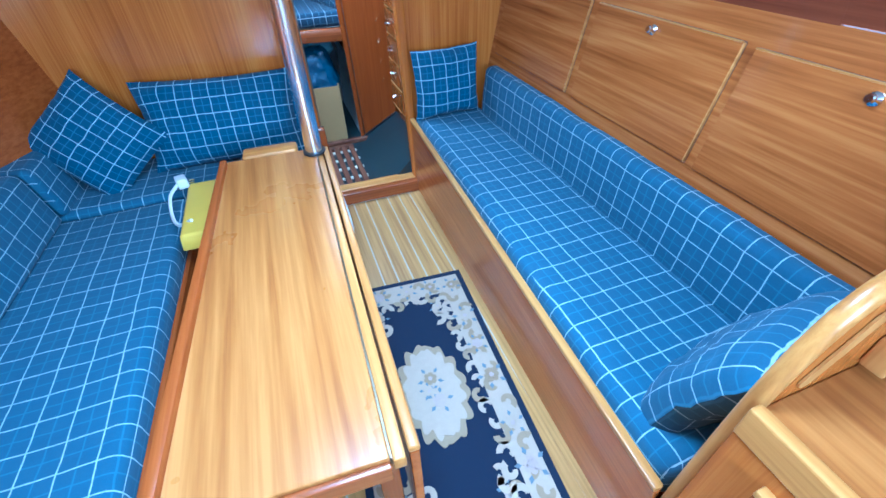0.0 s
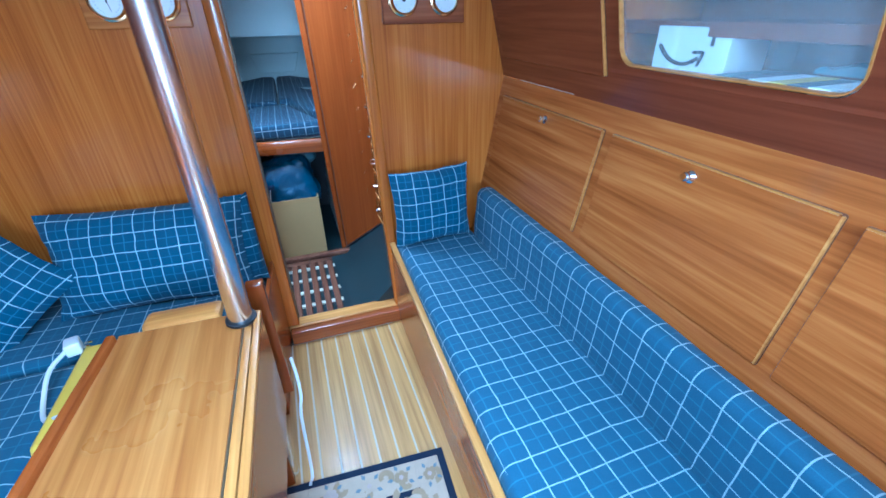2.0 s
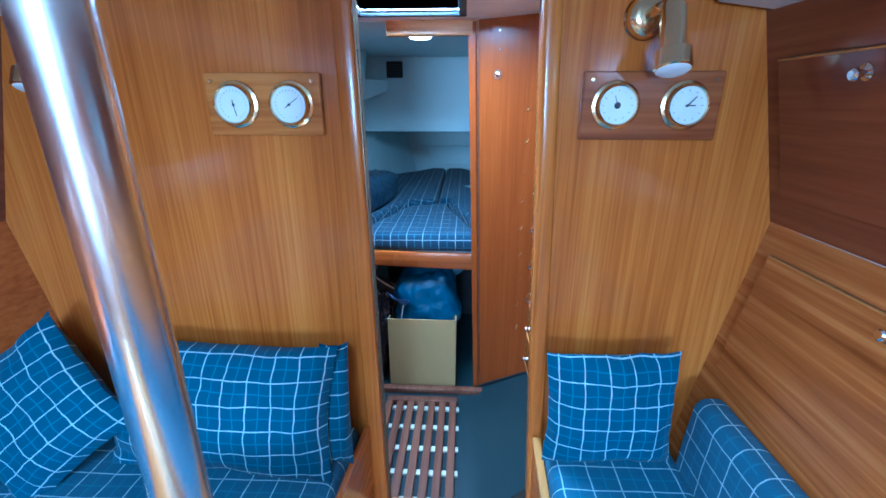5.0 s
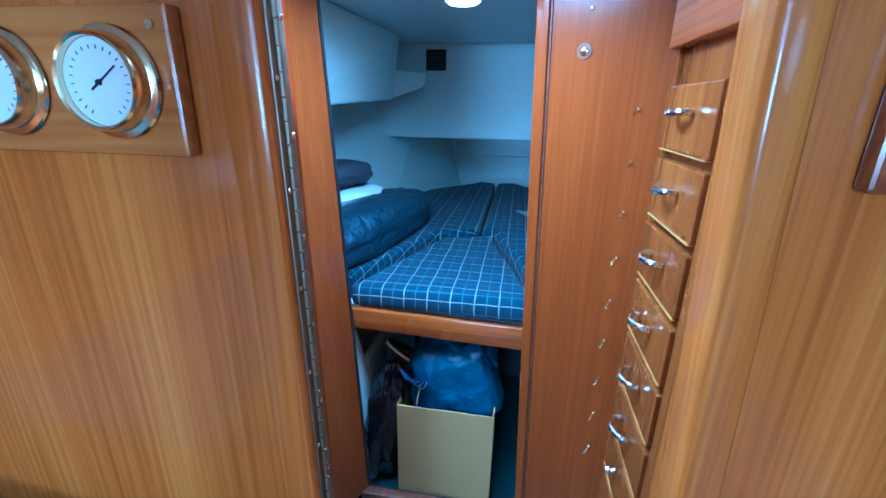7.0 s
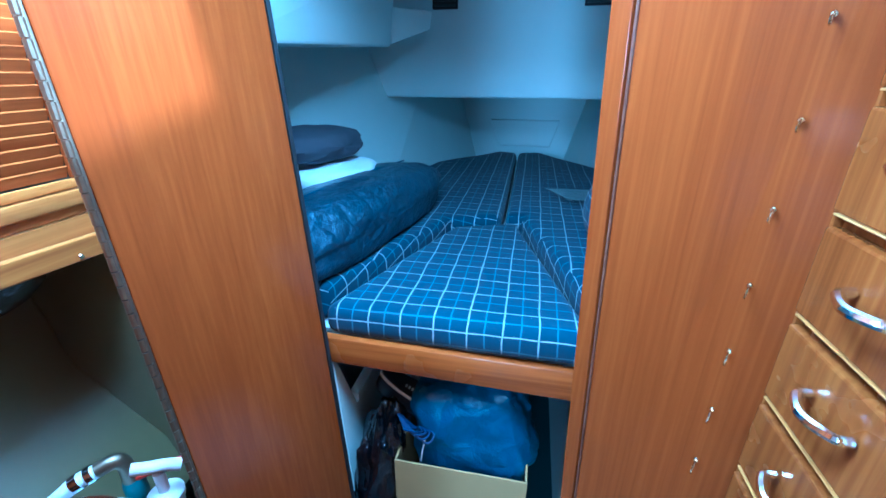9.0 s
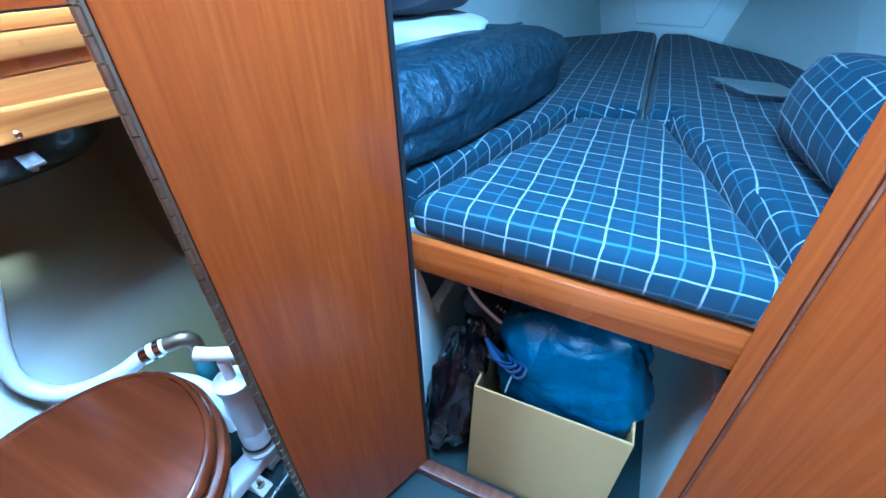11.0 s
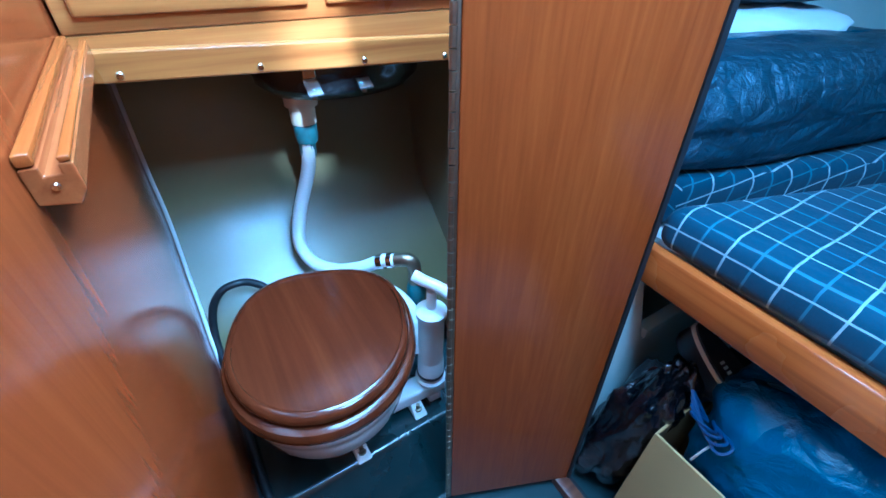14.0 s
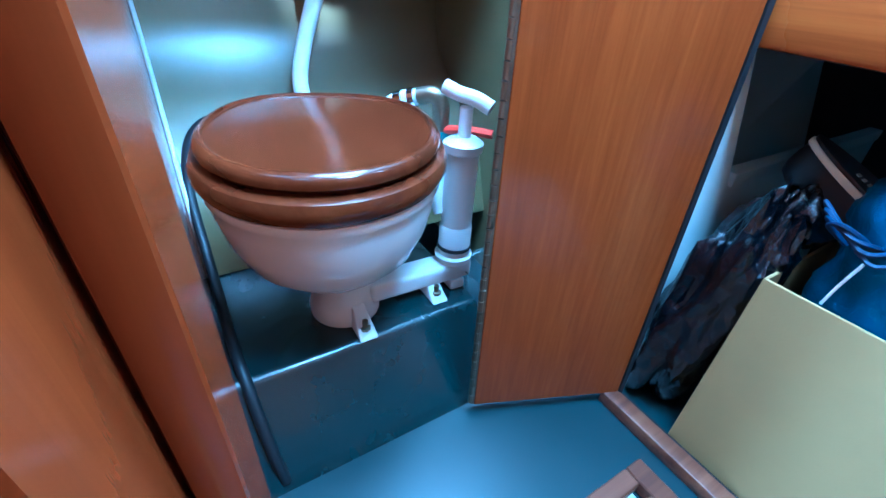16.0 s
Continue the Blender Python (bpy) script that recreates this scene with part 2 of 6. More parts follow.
BLACK = plain("black_print", (0.015, 0.017, 0.02), 0.4)
RUBBER = plain("black_seal", (0.010, 0.011, 0.013), 0.5)
GREY = plain("grey_deck_paint", (0.013, 0.027, 0.030), 0.40, vary=0.2, scale=6)
OLIVE = plain("olive_gelcoat", (0.130, 0.115, 0.052), 0.34, coat=0.5, vary=0.2, scale=5)
OLIVE.node_tree.nodes["Principled BSDF"].inputs["Coat Roughness"].default_value = 0.30
GREEN = plain("dark_green_gelcoat", (0.010, 0.022, 0.024), 0.26, coat=0.4, vary=0.25, scale=7)
CARD = plain("cardboard", (0.34, 0.22, 0.080), 0.75, vary=0.08, scale=12, bump=0.12)
CARD_WHITE = plain("white_cardboard", (0.66, 0.68, 0.68), 0.6, vary=0.06)
YELLOW = plain("yellow_plastic", (0.75, 0.52, 0.06), 0.35, vary=0.06)
PORCELAIN = plain("white_porcelain", (0.80, 0.83, 0.84), 0.12, coat=0.5, vary=0.03)
PLASTIC = plain("white_plastic", (0.74, 0.77, 0.78), 0.32, vary=0.05)
SINK = plain("black_sink_moulding", (0.012, 0.013, 0.015), 0.22, coat=0.3)
BAG_BLACK = creased("black_bin_liner", (0.002, 0.0025, 0.004), 0.14, 0.3, 11, 0.16)
BAG_NAVY = creased("navy_nylon", (0.030, 0.060, 0.095), 0.36, 0.2, 12, 0.6)
BAG_NAVY.node_tree.nodes["Principled BSDF"].inputs["Metallic"].default_value = 0.45
BAG_BLUE = creased("blue_nylon", (0.004, 0.050, 0.100), 0.32, 0.0, 6, 0.28)
CORD = plain("blue_cord", (0.005, 0.018, 0.060), 0.6)
LEATHER = plain("black_leather", (0.010, 0.013, 0.020), 0.3, vary=0.2)
CREAM = plain("cream_sole", (0.62, 0.58, 0.45), 0.6)
TURQ = plain("turquoise_cloth", (0.10, 0.21, 0.25), 0.5)
LINEN = plain("white_linen", (0.70, 0.76, 0.80), 0.8)
BLANKET = plain("charcoal_blanket", (0.040, 0.045, 0.060), 0.85, vary=0.25)
RED = plain("red_plastic", (0.55, 0.045, 0.025), 0.35)
TEAL = plain("teal_tape", (0.07, 0.17, 0.19), 0.4, vary=0.4, scale=60)
NAVY_RUG = plain("navy_wool", (0.006, 0.014, 0.036), 0.95, vary=0.25, scale=40, bump=0.6)
CREAM_RUG = plain("cream_wool", (0.47, 0.37, 0.27), 0.95, vary=0.10, scale=40, bump=0.6)
BEIGE_RUG = plain("beige_wool", (0.34, 0.25, 0.15), 0.95, vary=0.15, scale=40, bump=0.6)
PINK_RUG = plain("pale_pink_wool", (0.46, 0.36, 0.31), 0.95, vary=0.15, scale=40, bump=0.6)
SKY_RUG = plain("pale_blue_wool", (0.17, 0.22, 0.25), 0.95, vary=0.15, scale=40, bump=0.6)
# near-black that paints the shade inside voids; the vent grilles use it too
VOID_SHADE = plain("void_shade_black", (0.012, 0.012, 0.014), 0.7)

GLASS, gn, gl, gb = mat("clear_plastic", (0.86, 0.94, 0.97), 0.04)
gb.inputs["Transmission Weight"].default_value, gb.inputs["IOR"].default_value = 0.9, 1.17
LED, en, el, eb = mat("lit_diffuser", (0.9, 0.9, 0.9), 0.4)
eb.inputs["Emission Color"].default_value, eb.inputs["Emission Strength"].default_value = (1.0, 0.95, 0.85, 1), 4.0
# opaque pane material; its emission stands in for the sky seen through it
SKYGLOW, sn, sl, sb = mat("glowing_hatch_acrylic", (0.8, 0.85, 0.9), 0.3)
sb.inputs["Emission Color"].default_value, sb.inputs["Emission Strength"].default_value = (0.85, 0.93, 1.0, 1), 4.0


# ---- building helpers ----
def smooth(bm, angle=40):
    for f in bm.faces:
        f.smooth = True
    for e in bm.edges:
        if len(e.link_faces) == 2:
            turn, areas = e.calc_face_angle(0), sorted(f.calc_area() for f in e.link_faces)
            if turn > radians(angle) or (turn > radians(8) and areas[1] > 14 * areas[0]):
                e.smooth = False


def mesh_of(name, bm, material, shade=True):
    if shade:
        smooth(bm)
    me = bpy.data.meshes.new(name)
    bm.to_mesh(me)
    bm.free()
    me.materials.append(material)
    return me


def thing(name, at, label, category, group="", kind=""):
    """An Empty at a thing's base."""
    ob = new(name)
    ob.empty_display_size = 0.05
    ob.matrix_basis = Matrix.Translation(at)
    return tagged(ob, label, category, group, kind)


def part(name, bm, material, parent, label="", shade=True):
    ob = new(name, mesh_of(name, bm, material, shade))
    ob.parent = parent
    ob.matrix_parent_inverse = world_of(parent).inverted()
    return tagged(ob, label)


def world_of(ob):
    m = ob.matrix_basis.copy()
    if ob.parent:
        m = world_of(ob.parent) @ ob.matrix_parent_inverse @ m
    return m


def solid(name, bm, material, label, category="", group="", kind="", shade=True):
    """A thing or a piece of the setting that is one mesh."""
    return tagged(new(name, mesh_of(name, bm, material, shade)), label, category, group, kind)


def box(x0, x1, y0, y1, z0, z1, bevel=0.003, seg=2, bm=None):
    made = bmesh.new()
    bmesh.ops.create_cube(made, size=1, matrix=Matrix.Translation(((x0 + x1) / 2, (y0 + y1) / 2, (z0 + z1) / 2)) @ Matrix.Diagonal((abs(x1 - x0), abs(y1 - y0), abs(z1 - z0), 1)))
    if bevel:
        bmesh.ops.bevel(made, geom=made.edges[:], offset=bevel, segments=seg, affect="EDGES", profile=0.5)
    return joined(bm, made)


def joined(bm, made):
    if bm is None:
        return made
    me = bpy.data.meshes.new("join")
    made.to_mesh(me)
    made.free()
    bm.from_mesh(me)
    bpy.data.meshes.remove(me)
    return bm


def moved(bm, m):
    bmesh.ops.transform(bm, matrix=m, verts=bm.verts)
    return bm


def prism(points, axis, a, b, bevel=0.0, seg=2):
    """A polygon, in the two other axes, drawn out along one axis from a to b."""
    bm = bmesh.new()
    rest = [k for k in range(3) if k != axis]
    ends = []
    for d in (a, b):
        ring = []
        for p in points:
            v = [0, 0, 0]
            v[axis], v[rest[0]], v[rest[1]] = d, p[0], p[1]
            ring.append(bm.verts.new(v))
        ends.append(ring)
    k = len(points)
    bm.faces.new(ends[0]); bm.faces.new(ends[1][::-1])
    for i in range(k):
        bm.faces.new([ends[0][i], ends[1][i], ends[1][(i + 1) % k], ends[0][(i + 1) % k]])
    bmesh.ops.recalc_face_normals(bm, faces=bm.faces)
    if bevel:
        bmesh.ops.bevel(bm, geom=bm.edges[:], offset=bevel, segments=seg, affect="EDGES", profile=0.5)
    return bm


def hexa(low, high, bevel=0.0):
    """A solid between two quads of corners."""
    bm = bmesh.new()
    a, b = [bm.verts.new(p) for p in low], [bm.verts.new(p) for p in high]
    k = len(a)
    bm.faces.new(a); bm.faces.new(b[::-1])
    for i in range(k):
        bm.faces.new([a[i], b[i], b[(i + 1) % k], a[(i + 1) % k]])
    bmesh.ops.recalc_face_normals(bm, faces=bm.faces)
    if bevel:
        bmesh.ops.bevel(bm, geom=bm.edges[:], offset=bevel, segments=2, affect="EDGES", profile=0.5)
    return bm


def rounded(w, h, r, seg=5):
    """Outline of a rectangle with rounded corners, centred."""
    out = []
    for cx, cy, a0 in ((w / 2 - r, h / 2 - r, 0), (-w / 2 + r, h / 2 - r, 90), (-w / 2 + r, -h / 2 + r, 180), (w / 2 - r, -h / 2 + r, 270)):
        for i in range(seg + 1):
            a = radians(a0 + 90 * i / seg)
            out.append((cx + r * math.cos(a), cy + r * math.sin(a)))
    return out


def plate(outline, thick, m, bevel=0.0):
    """An outline in the x-y plane, thick along z, put at the pose m."""
    bm = prism(outline, 2, 0, thick, bevel)
    return moved(bm, m)


def holed(w, h, inner, thick, m):
    """A w x h board, centred, with one opening of the given outline cut through."""
    bm = bmesh.new()
    k = len(inner)
    outer = []
    for x, y in inner:
        s = max(abs(x) / (w / 2), abs(y) / (h / 2))
        outer.append((x / s, y / s))
    # the corners of the board
    for cx in (-w / 2, w / 2):
        for cy in (-h / 2, h / 2):
            i = min(range(k), key=lambda j: (outer[j][0] - cx) ** 2 + (outer[j][1] - cy) ** 2)
            outer[i] = (cx, cy)
    rings = [[bm.verts.new((x, y, z)) for x, y in ring] for z in (0, thick) for ring in (outer, inner)]
    o0, i0, o1, i1 = rings
    for j in range(k):
        q = (j + 1) % k
        bm.faces.new([o0[j], o0[q], i0[q], i0[j]]); bm.faces.new([o1[j], i1[j], i1[q], o1[q]])
        bm.faces.new([i0[j], i0[q], i1[q], i1[j]]); bm.faces.new([o0[j], o1[j], o1[q], o0[q]])
    bmesh.ops.recalc_face_normals(bm, faces=bm.faces)
    return moved(bm, m)


def lathe(profile, m=Matrix.Identity(4), n=28):
    """A profile of (radius, height) turned round z."""
    bm = bmesh.new()
    rings = []
    for r, z in profile:
        rings.append([bm.verts.new((max(r, 1e-5) * math.cos(2 * math.pi * i / n), max(r, 1e-5) * math.sin(2 * math.pi * i / n), z)) for i in range(n)])
    for a, b in zip(rings, rings[1:]):
        for i in range(n):
            bm.faces.new([a[i], a[(i + 1) % n], b[(i + 1) % n], b[i]])
    bm.faces.new(rings[0][::-1]); bm.faces.new(rings[-1])
    bmesh.ops.recalc_face_normals(bm, faces=bm.faces)
    return moved(bm, m)


def spline(points, steps=8):
    """A smooth line through points."""
    p = [Vector(q) for q in points]
    p = [2 * p[0] - p[1]] + p + [2 * p[-1] - p[-2]]
    out = []
    for i in range(1, len(p) - 2):
        for s in range(steps):
            t = s / steps
            out.append(0.5 * (2 * p[i] + (p[i + 1] - p[i - 1]) * t + (2 * p[i - 1] - 5 * p[i] + 4 * p[i + 1] - p[i + 2]) * t * t + (3 * p[i] - p[i - 1] - 3 * p[i + 1] + p[i + 2]) * t ** 3))
    out.append(p[-2])
    return out


def tube(points, r, n=10, steps=8, bm=None):
    made = bmesh.new()
    line = spline(points, steps) if len(points) > 2 else [Vector(q) for q in points]
    rings, side = [], None
    for i, q in enumerate(line):
        d = (line[min(i + 1, len(line) - 1)] - line[max(i - 1, 0)]).normalized()
        side = d.orthogonal().normalized() if side is None else (side - d * side.dot(d)).normalized()
        up = d.cross(side)
        rings.append([made.verts.new(q + r * (math.cos(2 * math.pi * k / n) * side + math.sin(2 * math.pi * k / n) * up)) for k in range(n)])
    for a, b in zip(rings, rings[1:]):
        for k in range(n):
            made.faces.new([a[k], a[(k + 1) % n], b[(k + 1) % n], b[k]])
    made.faces.new(rings[0][::-1]); made.faces.new(rings[-1])
    bmesh.ops.recalc_face_normals(made, faces=made.faces)
    return joined(bm, made)


def cloth_uv(bm, top, shift=(0.0, 0.0)):
    """Lays the check over a cushion as if one cloth were wrapped round it."""
    uv = bm.loops.layers.uv.new("UVMap")
    for f in bm.faces:
        nx, ny, nz = f.normal
        for lp in f.loops:
            x, y, z = lp.vert.co
            if abs(nz) >= max(abs(nx), abs(ny)) * 0.98:
                u, v = x, y
            elif abs(nx) > abs(ny):
                u, v = x + math.copysign(top - z, nx), y
            else:
                u, v = x, y + math.copysign(top - z, ny)
            lp[uv].uv = (u + shift[0], v + shift[1])
    return bm


def squab(corners, z0, z1, r=0.03, puff=0.012, shift=(0.0, 0.0)):
    """A foam cushion over a polygon of floor corners, with rounded edges and a slightly domed, creased top."""
    bm = hexa([(x, y, z0) for x, y in corners], [(x, y, z1) for x, y in corners])
    bmesh.ops.bevel(bm, geom=bm.edges[:], offset=r, segments=4, affect="EDGES", profile=0.5)
    bmesh.ops.triangulate(bm, faces=[f for f in bm.faces if len(f.verts) > 4])
    for _ in range(5):
        long = [e for e in bm.edges if e.calc_length() > 0.11]
        if not long:
            break
        bmesh.ops.subdivide_edges(bm, edges=long, cuts=1, use_grid_fill=True)
        bmesh.ops.triangulate(bm, faces=[f for f in bm.faces if len(f.verts) > 4])
    cx, cy = sum(c[0] for c in corners) / len(corners), sum(c[1] for c in corners) / len(corners)
    bm.normal_update()
    for v in bm.verts:
        k = noise.noise(Vector((v.co.x * 4, v.co.y * 4, v.co.z * 6)))
        v.co += v.normal * (puff * 0.6 * k)
        if v.co.z > z1 - r * 0.5:
            v.co.z += puff * (0.5 + 0.5 * k)
    bm.normal_update()
    return cloth_uv(bm, z1, shift)


def pillow(w, h, t, m, n=22, seed=0.0):
    """A scatter cushion with pinched seams and drawn-out corners, in the x-y plane, at the pose m."""
    bm = bmesh.new()
    uv = bm.loops.layers.uv.new("UVMap")
    at = {}
    for side in (1, -1):
        for i in range(n + 1):
            for j in range(n + 1):
                u, v = 2 * i / n - 1, 2 * j / n - 1
                edge = max(abs(u), abs(v))
                if side == -1 and edge > 0.999:
                    at[side, i, j] = at[1, i, j]
                    continue
                dome = max(0.0, (1 - abs(u) ** 3.0) * (1 - abs(v) ** 3.0)) ** 0.55
                pin = 1 - 0.07 * (1 - min(abs(u), abs(v)) ** 2) * edge ** 3
                k = noise.noise(Vector((u * 2.3 + seed, v * 2.3 - seed, side * 1.7))) + 0.5 * noise.noise(Vector((u * 6 + seed, v * 6, side)))
                z = side * t / 2 * dome * (1 + 0.20 * k) + 0.017 * k * (1 - dome)
                at[side, i, j] = bm.verts.new((u * w / 2 * pin, v * h / 2 * pin, z))
    for side in (1, -1):
        for i in range(n):
            for j in range(n):
                ids = [(i, j), (i + 1, j), (i + 1, j + 1), (i, j + 1)]
                f = bm.faces.new([at[(side, *q)] for q in (ids if side == 1 else ids[::-1])])
                for lp, q in zip(f.loops, ids if side == 1 else ids[::-1]):
                    lp[uv].uv = ((q[0] / n - 0.5) * w * 1.06 + 0.02, (q[1] / n - 0.5) * h * 1.06 + 0.03)
    return moved(bm, m)


def frame_of(origin, u, v):
    """A pose whose x runs along u and y along v (made square to it)."""
    u = Vector(u).normalized()
    w = u.cross(Vector(v)).normalized()
    v = w.cross(u)
    m = Matrix((u, v, w)).transposed().to_4x4()
    m.translation = Vector(origin)
    return m


# ---- setting: saloon ----
def wall_x(y, z, side):
    """The inner face of the saloon's sides at a height."""
    if side > 0:
        return 1.956 + 0.19 * (z - 1.28) if z < 1.28 else 1.956 - 0.262 * (z - 1.28)
    out = -0.30 * max(0.0, min(1.0, (3.11 - y) / 0.6)) - 0.02 * max(0.0, 2.51 - y)
    return out + (-0.405 - 0.19 * (z - 1.25) if z < 1.25 else -0.405 + 0.33 * (z - 1.25))


floor = solid("floor", box(-0.7, 1.98, -0.95, 3.04, -0.06, -0.0012, 0), CAULK, "pale caulked cabin sole", kind="structure")
solid("bilge_floor", box(-0.9, 2.2, 3.04, 6.6, -0.06, 0.012, 0), GREY, "grey painted floor of the passage", kind="structure")

# sides
solid("wall_starboard_lower", prism([(wall_x(0, 0.0, 1), 0.0), (wall_x(0, 1.28, 1), 1.28), (2.05, 1.28), (2.05, 0.0)], 1, -0.95, 3.11), W_LOCK, "striped veneer side of the cabin", kind="structure")
CUB = (1.63, 2.27, 1.412, 1.70)            # the open locker's mouth: y, y, z, z
U_UP = Vector((-0.262, 0, 1)).normalized()


def on_upper(y, z, lift=0.0):
    """A pose on the upper starboard side: x forward to aft, y up the slope, z inwards."""
    return frame_of((wall_x(y, z, 1) - lift, y, z), (0, 1, 0), U_UP) @ Matrix.Rotation(math.pi, 4, "Y")


def on_lower(y, z, lift=0.0):
    return frame_of((wall_x(y, z, 1) - lift, y, z), (0, 1, 0), (0.19, 0, 1)) @ Matrix.Rotation(math.pi, 4, "Y")


mid_z = (1.284 + 1.86) / 2
cy, cz = (CUB[0] + CUB[1]) / 2, (CUB[2] + CUB[3]) / 2
sl = 1.0338
board_h = (1.86 - 1.284) * sl
ring = [(x, y + (cz - mid_z) * sl) for x, y in rounded(CUB[1] - CUB[0], (CUB[3] - CUB[2]) * sl, 0.05, 6)]
solid("wall_starboard_upper", holed(1.16, board_h, ring, 0.022, on_upper(cy, mid_z, -0.022)), W_LEDGE, "dark veneer locker front with a rounded opening", kind="structure")
for y0, y1 in ((-0.95, cy - 0.58), (cy + 0.58, 3.11)):
    solid("wall_starboard_upper", moved(box(-(y1 - y0) / 2, (y1 - y0) / 2, -board_h / 2, board_h / 2, -0.022, 0, 0), on_upper((y0 + y1) / 2, mid_z)), W_LEDGE, "dark veneer side of the cabin", kind="structure")
pts = [(wall_x(0, z, 1), z) for z in (1.86, 2.02)] + [(2.05, 2.02), (2.05, 1.86)]
solid("wall_starboard_top", prism(pts, 1, -0.95, 3.11), W_LEDGE, "dark veneer side under the deck", kind="structure")

for (ya, yb) in ((3.11, 2.51), (2.51, -0.95)):
    low = [(wall_x(ya, 0, -1), ya, 0), (wall_x(yb, 0, -1), yb, 0), (-1.1, yb, 0), (-1.1, ya, 0)]
    mid = [(wall_x(ya, 1.25, -1), ya, 1.25), (wall_x(yb, 1.25, -1), yb, 1.25), (-1.1, yb, 1.25), (-1.1, ya, 1.25)]
    top = [(wall_x(ya, 2.02, -1), ya, 2.02), (wall_x(yb, 2.02, -1), yb, 2.02), (-1.1, yb, 2.02), (-1.1, ya, 2.02)]
    solid("wall_port_lower", hexa(low, mid), W_RED_Y, "dark mahogany side of the cabin", kind="structure")
    solid("wall_port_upper", hexa(mid, top), W_LEDGE, "dark veneer side of the cabin", kind="structure")

# main bulkhead with its doorway
D_L, D_R = (0.787, 0.757), (1.328, 1.247)   # doorway edges at the floor and at the top
Z_TOP = 2.02
solid("wall_main_bulkhead", prism([(-1.1, 0.0), (D_L[0] - 0.055, 0.0), (D_L[1] - 0.055, Z_TOP), (-1.1, Z_TOP)], 1, 3.11, 3.15), W_BULK, "orange varnished veneer bulkhead", kind="structure")
solid("wall_main_bulkhead", prism([(D_R[0] + 0.05, 0.0), (2.05, 0.0), (2.05, Z_TOP), (D_R[1] + 0.05, Z_TOP)], 1, 3.11, 3.15), W_BULK, "orange varnished veneer bulkhead", kind="structure")
solid("door_frame", prism([(D_L[0] - 0.055, 0.0), (D_L[0], 0.0), (D_L[1], Z_TOP), (D_L[1] - 0.055, Z_TOP)], 1, 3.098, 3.158, 0.008), W_BULK, "rounded varnished doorpost", kind="structure")
solid("door_frame", prism([(D_R[0], 0.0), (D_R[0] + 0.05, 0.0), (D_R[1] + 0.05, Z_TOP), (D_R[1], Z_TOP)], 1, 3.085, 3.165, 0.012, 3), W_BULK, "rounded varnished doorpost", kind="structure")
solid("door_sill", box(0.74, 1.365, 3.035, 3.085, 0, 0.078, 0.006), W_RED_X, "reddish wooden door sill", kind="structure")
solid("door_sill", box(0.735, 1.36, 3.086, 3.165, 0, 0.083, 0.005), W_EDGE_X, "pale wooden top of the door sill", kind="structure")

# ceilings, with hatch openings
def ceiling(x0, x1, y0, y1, z, holes, material, label):
    """A deckhead slab with square openings (x, x, y, y) cut out of it."""
    bm = bmesh.new()
    xs = sorted({x0, x1, *(h[0] for h in holes), *(h[1] for h in holes)})
    ys = sorted({y0, y1, *(h[2] for h in holes), *(h[3] for h in holes)})
    for a, b in zip(xs, xs[1:]):
        for c, d in zip(ys, ys[1:]):
            mx, my = (a + b) / 2, (c + d) / 2
            if not any(h[0] < mx < h[1] and h[2] < my < h[3] for h in holes):
                box(a, b, c, d, z, z + 0.05, 0, bm=bm)
    return solid("ceiling", bm, material, label, kind="structure")


H_SALOON, H_PASSAGE, H_HEADS = (0.44, 1.04, 1.02, 1.58), (0.63, 1.03, 3.43, 3.79), (-0.09, 0.39, 3.30, 3.93)
ceiling(-1.1, 2.05, -0.95, 3.11, 1.935, [H_SALOON], WHITE, "white panelled headliner")
ceiling(-1.0, 2.05, 3.15, 3.97, 1.955, [H_PASSAGE, H_HEADS], WHITE, "white ceiling of the passage")
ceiling(-1.6, 3.2, 3.97, 6.9, 1.952, [], HULL, "white painted forepeak deckhead")
for x0, x1, y0, y1, z in ((*H_SALOON, 1.985), (*H_PASSAGE, 2.005), (*H_HEADS, 2.005)):
    h = thing("deck_hatch", ((x0 + x1) / 2, (y0 + y1) / 2, z - 0.05), "square acrylic deck hatch letting in daylight", "hatch")
    part("pane", box(x0 - 0.02, x1 + 0.02, y0 - 0.02, y1 + 0.02, z + 0.031, z + 0.042, 0), SKYGLOW, h, "milky acrylic pane with the daylight as its own glow").visible_shadow = False
    bm = bmesh.new()
    for a, b, c, d in ((x0 - 0.03, x1 + 0.03, y0 - 0.03, y0), (x0 - 0.03, x1 + 0.03, y1, y1 + 0.03), (x0 - 0.03, x0, y0, y1), (x1, x1 + 0.03, y0, y1)):
        box(a, b, c, d, z - 0.062, z - 0.038, 0.004, bm=bm)
    part("frame", bm, RUBBER, h, "black hatch frame")
    bm = bmesh.new()
    for a, b, c, d in ((x0 - 0.03, x1 + 0.03, y0 - 0.03, y0), (x0 - 0.03, x1 + 0.03, y1, y1 + 0.03), (x0 - 0.03, x0, y0, y1), (x1, x1 + 0.03, y0, y1)):
        box(a, b, c, d, z - 0.037, z + 0.03, 0, bm=bm)
    part("coaming", bm, WHITE, h, "white hatch coaming")

